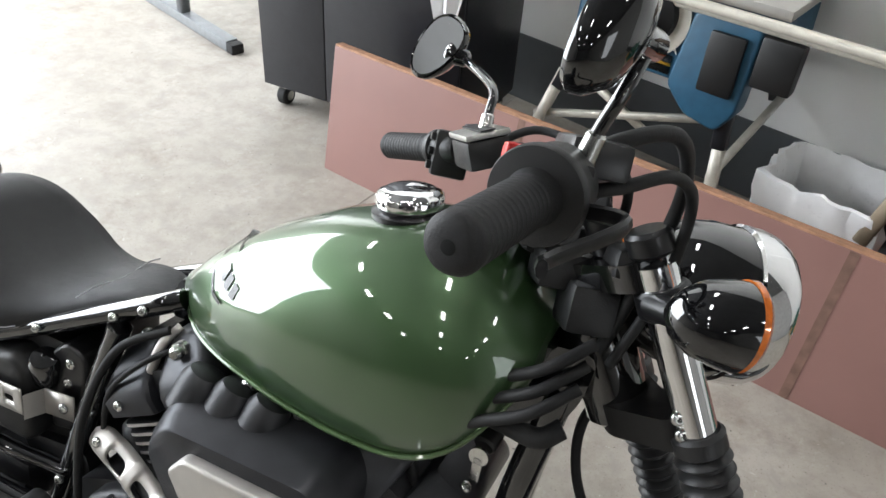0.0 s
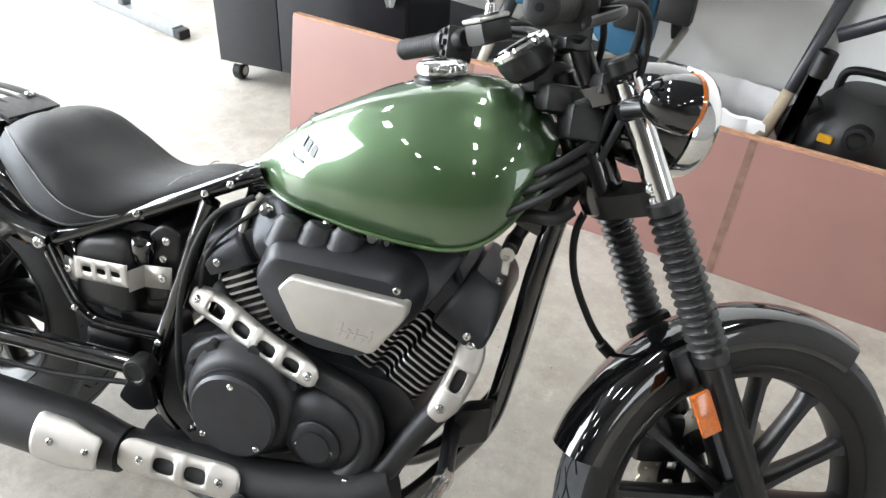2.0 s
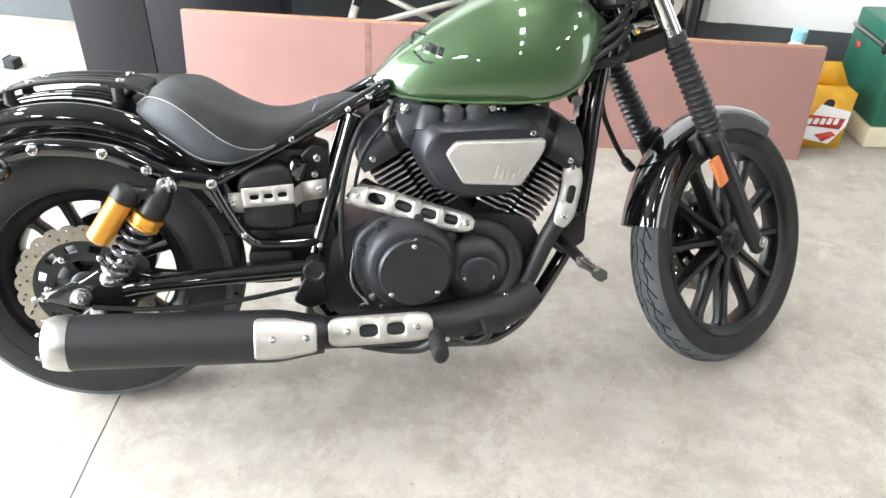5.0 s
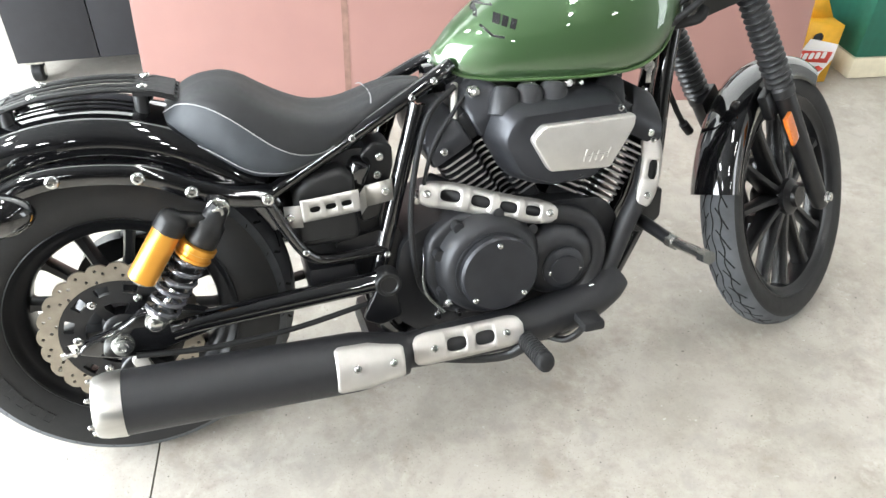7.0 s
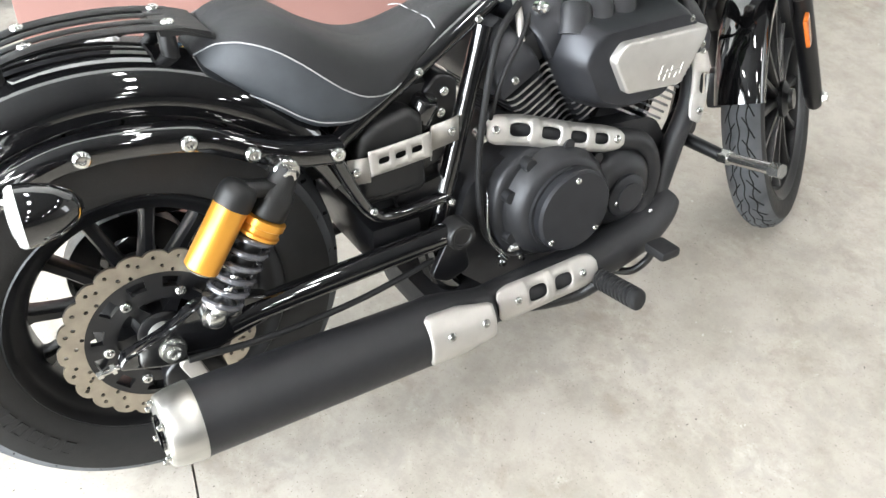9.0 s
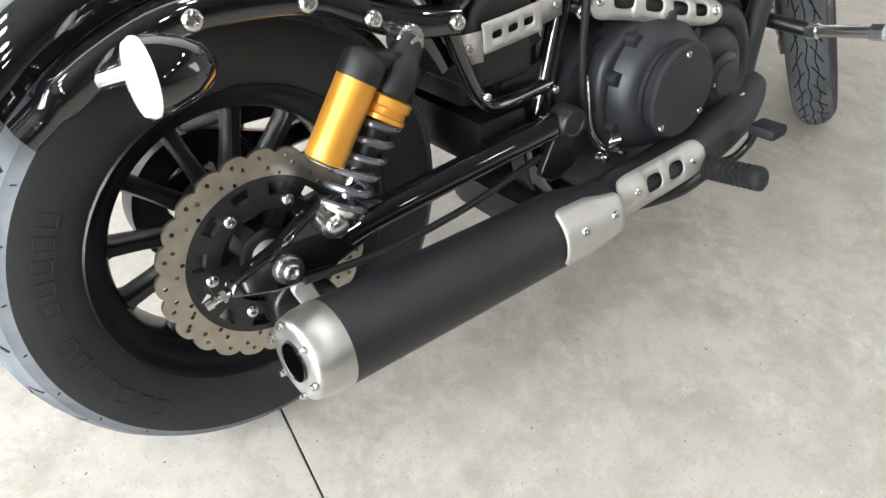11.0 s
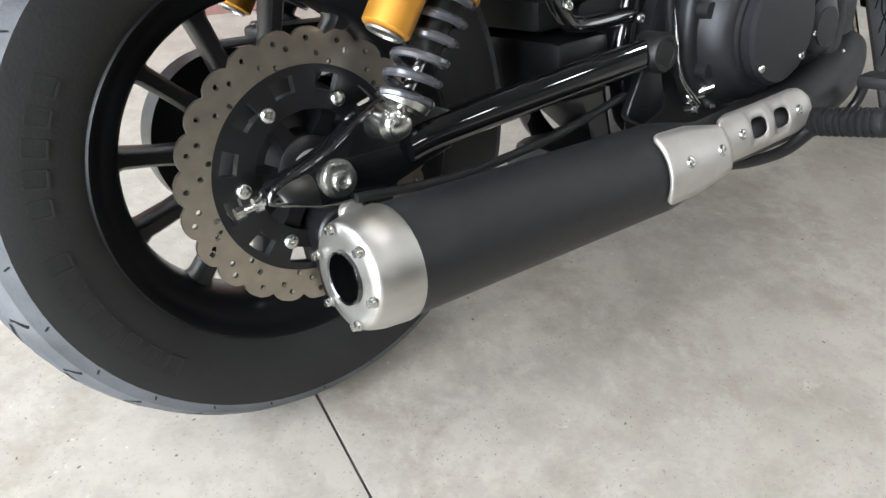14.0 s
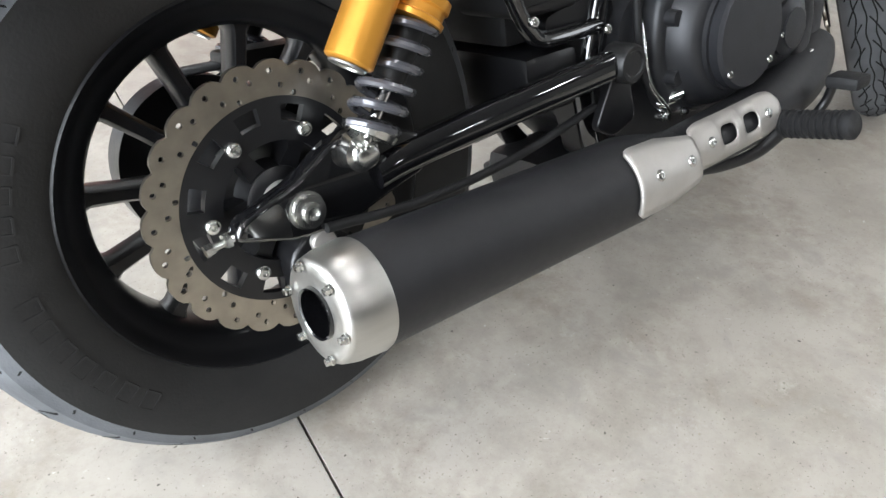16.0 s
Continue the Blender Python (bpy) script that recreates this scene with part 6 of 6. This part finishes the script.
def shop_vacuum():
    t = thing("shop_vacuum", "black wet and dry vacuum with hose and carry handle", "vacuum", pose(1.98, 1.545, 0, 0, 0, -20))
    bm = bmesh.new()
    lathe(bm, (0, 0, 0.02), (0, 0, 1), [(0, 0.13), (0.01, 0.15), (0.2, 0.165), (0.21, 0.16)], 40)
    part("tank", bm, ORANGEP, t)
    bm = bmesh.new()
    lathe(bm, (0, 0, 0.23), (0, 0, 1), [(0, 0.175), (0.03, 0.178), (0.1, 0.165), (0.16, 0.13), (0.2, 0.09), (0.205, 0.02)], 40)
    part("motor_head", bm, PLASTIC, t)
    bm = bmesh.new()
    tube(bm, [(-0.1, 0, 0.40), (-0.09, 0, 0.475), (0, 0, 0.49), (0.09, 0, 0.475), (0.1, 0, 0.40)], 0.014, 10, 6)
    part("handle", bm, PLASTIC, t)
    bm = bmesh.new()
    lathe(bm, (0.02, -0.14, 0.335), (0, -1, 0.1), [(0, 0.045), (0.045, 0.042), (0.046, 0.03), (0.01, 0.028)], 28)
    part("port", bm, PLASTIC, t)
    bm = bmesh.new()
    box(bm, (-0.09, -0.172, 0.3), (-0.045, -0.155, 0.325), 0.005, pose(0, 0, 0, 0, 0, 0))
    part("latch", bm, YELLOW, t)
    bm = bmesh.new()
    tube(bm, [(-0.12, -0.12, 0.4), (-0.2, -0.13, 0.33), (-0.22, -0.1, 0.2), (-0.15, -0.12, 0.08), (0.0, -0.2, 0.04)], 0.026, 12, 8)
    part("hose", bm, RUBBER, t)
    bm = bmesh.new()
    rod(bm, (0.16, -0.08, 0.25), (0.15, -0.05, 0.56), 0.03, 0.026)
    part("wand", bm, PLASTIC, t)


ORANGEP = material("orange_tank_plastic", (0.5, 0.07, 0.015), 0.45)
shop_vacuum()
simple("extension_tube", "black plastic vacuum tube leaning by the bench", "tube", pose(1.72, 1.42, 0, 0, 6, 0), [("tube", PLASTIC, lambda bm: lathe(bm, (0, 0, 0.006), (0, 0, 1), [(0, 0.024), (0.5, 0.024), (0.505, 0.03), (0.58, 0.03), (0.58, 0.026), (0.5, 0.024)], 20, caps=False))])


def bench():
    t = thing("work_bench", "rough dark work bench on folding legs", "bench", pose(1.95, 1.60, 0, 0, 0, -18))
    bm = bmesh.new()
    box(bm, (-0.33, -0.22, 0.80), (0.32, 0.17, 0.86), 0.004)
    part("top", bm, WOOD, t)
    for a, b in (((-0.26, -0.18, 0.0), (-0.10, -0.15, 0.80)), ((-0.1, -0.18, 0.62), (0.2, -0.15, 0.80)), ((0.27, 0.13, 0.0), (0.27, 0.13, 0.80)), ((-0.26, 0.13, 0.0), (-0.12, 0.13, 0.80))):
        bm = bmesh.new()
        beam(bm, a, b, 0.019)
        part("leg", bm, CABINET, t)
    bm = bmesh.new()
    beam(bm, (-0.217, -0.184, 0.22), (-0.176, -0.176, 0.42), 0.0205)
    part("leg_sleeve", bm, TAN, t)


bench()


def carton():
    t = thing("drinks_carton", "yellow and red cardboard drinks carrier standing on the floor", "carton", pose(2.50, 0.97, 0, 0, 0, -8))
    bm = bmesh.new()
    rings(bm, [[Vector((x, y, z)) for x, y in ((-0.1, -0.05), (0.1, -0.05), (0.1, 0.12), (-0.1, 0.12))] for z in (0.001, 0.235)])
    part("box", bm, YELLOW, t)
    bm = bmesh.new()
    slab(bm, [(-0.1, 0.236), (0.1, 0.236), (0.04, 0.33), (-0.04, 0.33)], 0.03, 0.036)
    part("carry_handle", bm, YELLOW, t)
    bm = bmesh.new()
    slab(bm, [(-0.098, 0.05), (0.05, 0.02), (0.098, 0.10), (0.098, 0.16), (-0.03, 0.19)], -0.0535, -0.0515)
    part("white_print", bm, PAPER, t)
    bm = bmesh.new()
    slab(bm, [(-0.098, 0.105), (0.075, 0.085), (0.085, 0.13), (-0.098, 0.15)], -0.0558, -0.0538)
    slab(bm, [(0.02, 0.03), (0.07, 0.06), (0.045, 0.075), (-0.02, 0.06)], -0.0558, -0.0538)
    part("red_print", bm, REDP, t)
    bm = bmesh.new()
    for k in range(5):
        slab(bm, rounded([(-0.07 + 0.027 * k, 0.108), (-0.052 + 0.027 * k, 0.106), (-0.047 + 0.027 * k, 0.132), (-0.065 + 0.027 * k, 0.134)], 0.004, 2), -0.0578, -0.056)
    part("print_bars", bm, PAPER, t)
    # Black disc on the face paints the unlit inside of the hole.
    bm = bmesh.new()
    lathe(bm, (0.0, -0.0515, 0.19), (0, -1, 0), [(0, 0.022), (0.001, 0.022)], 20)
    part("hand_hole", bm, DECAL, t)


carton()
simple("plastic_bottle", "white plastic bottle with a pale blue cap", "bottle", pose(2.475, 1.2, 0), [
    ("body", PAPER, lambda bm: lathe(bm, (0, 0, 0.001), (0, 0, 1), [(0, 0.05), (0.005, 0.055), (0.27, 0.055), (0.32, 0.035), (0.33, 0.025), (0.345, 0.025)], 28)),
    ("cap", CYAN, lambda bm: lathe(bm, (0, 0, 0.345), (0, 0, 1), [(0, 0.029), (0.04, 0.029), (0.043, 0.025)], 24))])


def cooler():
    t = thing("cool_box", "old green metal cool box with a cream base", "cool box", pose(2.70, 0.90, 0, 0, 0, -10))
    bm = bmesh.new()
    box(bm, (-0.004, -0.004, 0.001), (0.604, 0.374, 0.09), 0.012)
    part("base", bm, COOLC, t)
    bm = bmesh.new()
    box(bm, (0, 0, 0.091), (0.6, 0.37, 0.37), 0.01)
    part("body", bm, COOLG, t)
    bm = bmesh.new()
    box(bm, (-0.006, -0.006, 0.374), (0.606, 0.376, 0.39), 0.004)
    part("trim", bm, ALU2, t)
    bm = bmesh.new()
    box(bm, (0, 0, 0.391), (0.6, 0.37, 0.46), 0.014)
    part("lid", bm, COOLG, t)
    bm = bmesh.new()
    box(bm, (0.09, -0.018, 0.22), (0.19, -0.001, 0.29), 0.005)
    part("handle", bm, CHROME, t)
    bm = bmesh.new()
    box(bm, (-0.014, 0.06, 0.36), (-0.001, 0.1, 0.42), 0.004)
    part("latch", bm, CHROME, t)
    bm = bmesh.new()
    box(bm, (-0.003, 0.28, 0.31), (-0.0005, 0.31, 0.335))
    part("label_patch", bm, REDP, t)


cooler()
simple("carton_flat", "small yellow carton on the floor", "carton", pose(3.36, 0.86, 0, 0, 0, -12), [("box", YELLOW, lambda bm: box(bm, (0, 0, 0.001), (0.25, 0.2, 0.22), 0.003))])


def steel_foot():
    t = thing("steel_stand_base", "grey steel stand foot lying on the floor", "stand", pose(-1.30, 2.25, 0, 0, 0, -23))
    bm = bmesh.new()
    box(bm, (-0.25, -0.03, 0.001), (0.52, 0.03, 0.05), 0.004)
    part("foot", bm, STEELP, t)
    bm = bmesh.new()
    box(bm, (0.521, -0.03, 0.001), (0.57, 0.03, 0.045), 0.006)
    part("end_cap", bm, RUBBER, t)
    bm = bmesh.new()
    beam(bm, (0.1, 0, 0.05), (0.1, 0.02, 0.9), 0.025)
    part("post", bm, STEELP, t)


STEELP = material("grey_steel_paint", (0.22, 0.23, 0.24), 0.4, 0.4)
steel_foot()


def sheet(bm):
    n = 8
    vs = {}
    for i in range(n + 1):
        for j in range(n + 1):
            t = j / n
            w = 0.13 * (1 - t) ** 0.8 + 0.012
            x = (i / n - 0.5) * 2 * w + 0.03 * t
            vs[i, j] = bm.verts.new((x, 0.016 * math.sin(i * 1.7 + j * 0.4), 0.95 - 0.5 * t))
    for i in range(n):
        for j in range(n):
            bm.faces.new((vs[i, j], vs[i + 1, j], vs[i + 1, j + 1], vs[i, j + 1]))


sh = simple("hanging_sheet", "white crumpled sheet hanging on the cabinet", "sheet", pose(0.33, 1.618, 0, 0, 0, -4), [("sheet", PAPER, sheet)])
for o in sh.children:
    mod = o.modifiers.new("thickness", "SOLIDIFY")
    mod.thickness = 0.003
bm = bmesh.new()
box(bm, (0, -0.016, 0.27), (0.09, -0.001, 2.2), 0.003)
tr = part("trim", bm, WALL)
tr.matrix_basis = Matrix.Translation((2.31, 2.43 - 0.333 * 2.31, 0)) @ Matrix.Rotation(math.atan2(WDIR.y, WDIR.x), 4, "Z")
tagged(tr, "white door trim on the wall", "trim", kind="structure")
# grit and paint chips on the floor
rnd = random.Random(5)
bm = bmesh.new()
for k in range(70):
    x, y = rnd.uniform(-0.3, 2.2), rnd.uniform(-1.0, 0.9)
    r = rnd.uniform(0.001, 0.0028)
    o = Vector((x, y, 0.0003))
    n = rnd.randint(5, 7)
    a0 = rnd.random() * 6
    base_ = [o + Vector((math.cos(a0 + 6.283 * i / n), math.sin(a0 + 6.283 * i / n), 0)) * r * rnd.uniform(0.6, 1.3) for i in range(n)]
    rings(bm, [base_, [q * 0.5 + o * 0.5 + Vector((0, 0, r * 0.6)) for q in base_]])
GRIT = material("floor_grit", (0.3, 0.27, 0.22), 0.8, var=0.6, scale=3)
tagged(part("floor_grit", bm, GRIT), "small crumbs of grit on the concrete", "grit", kind="stuff")
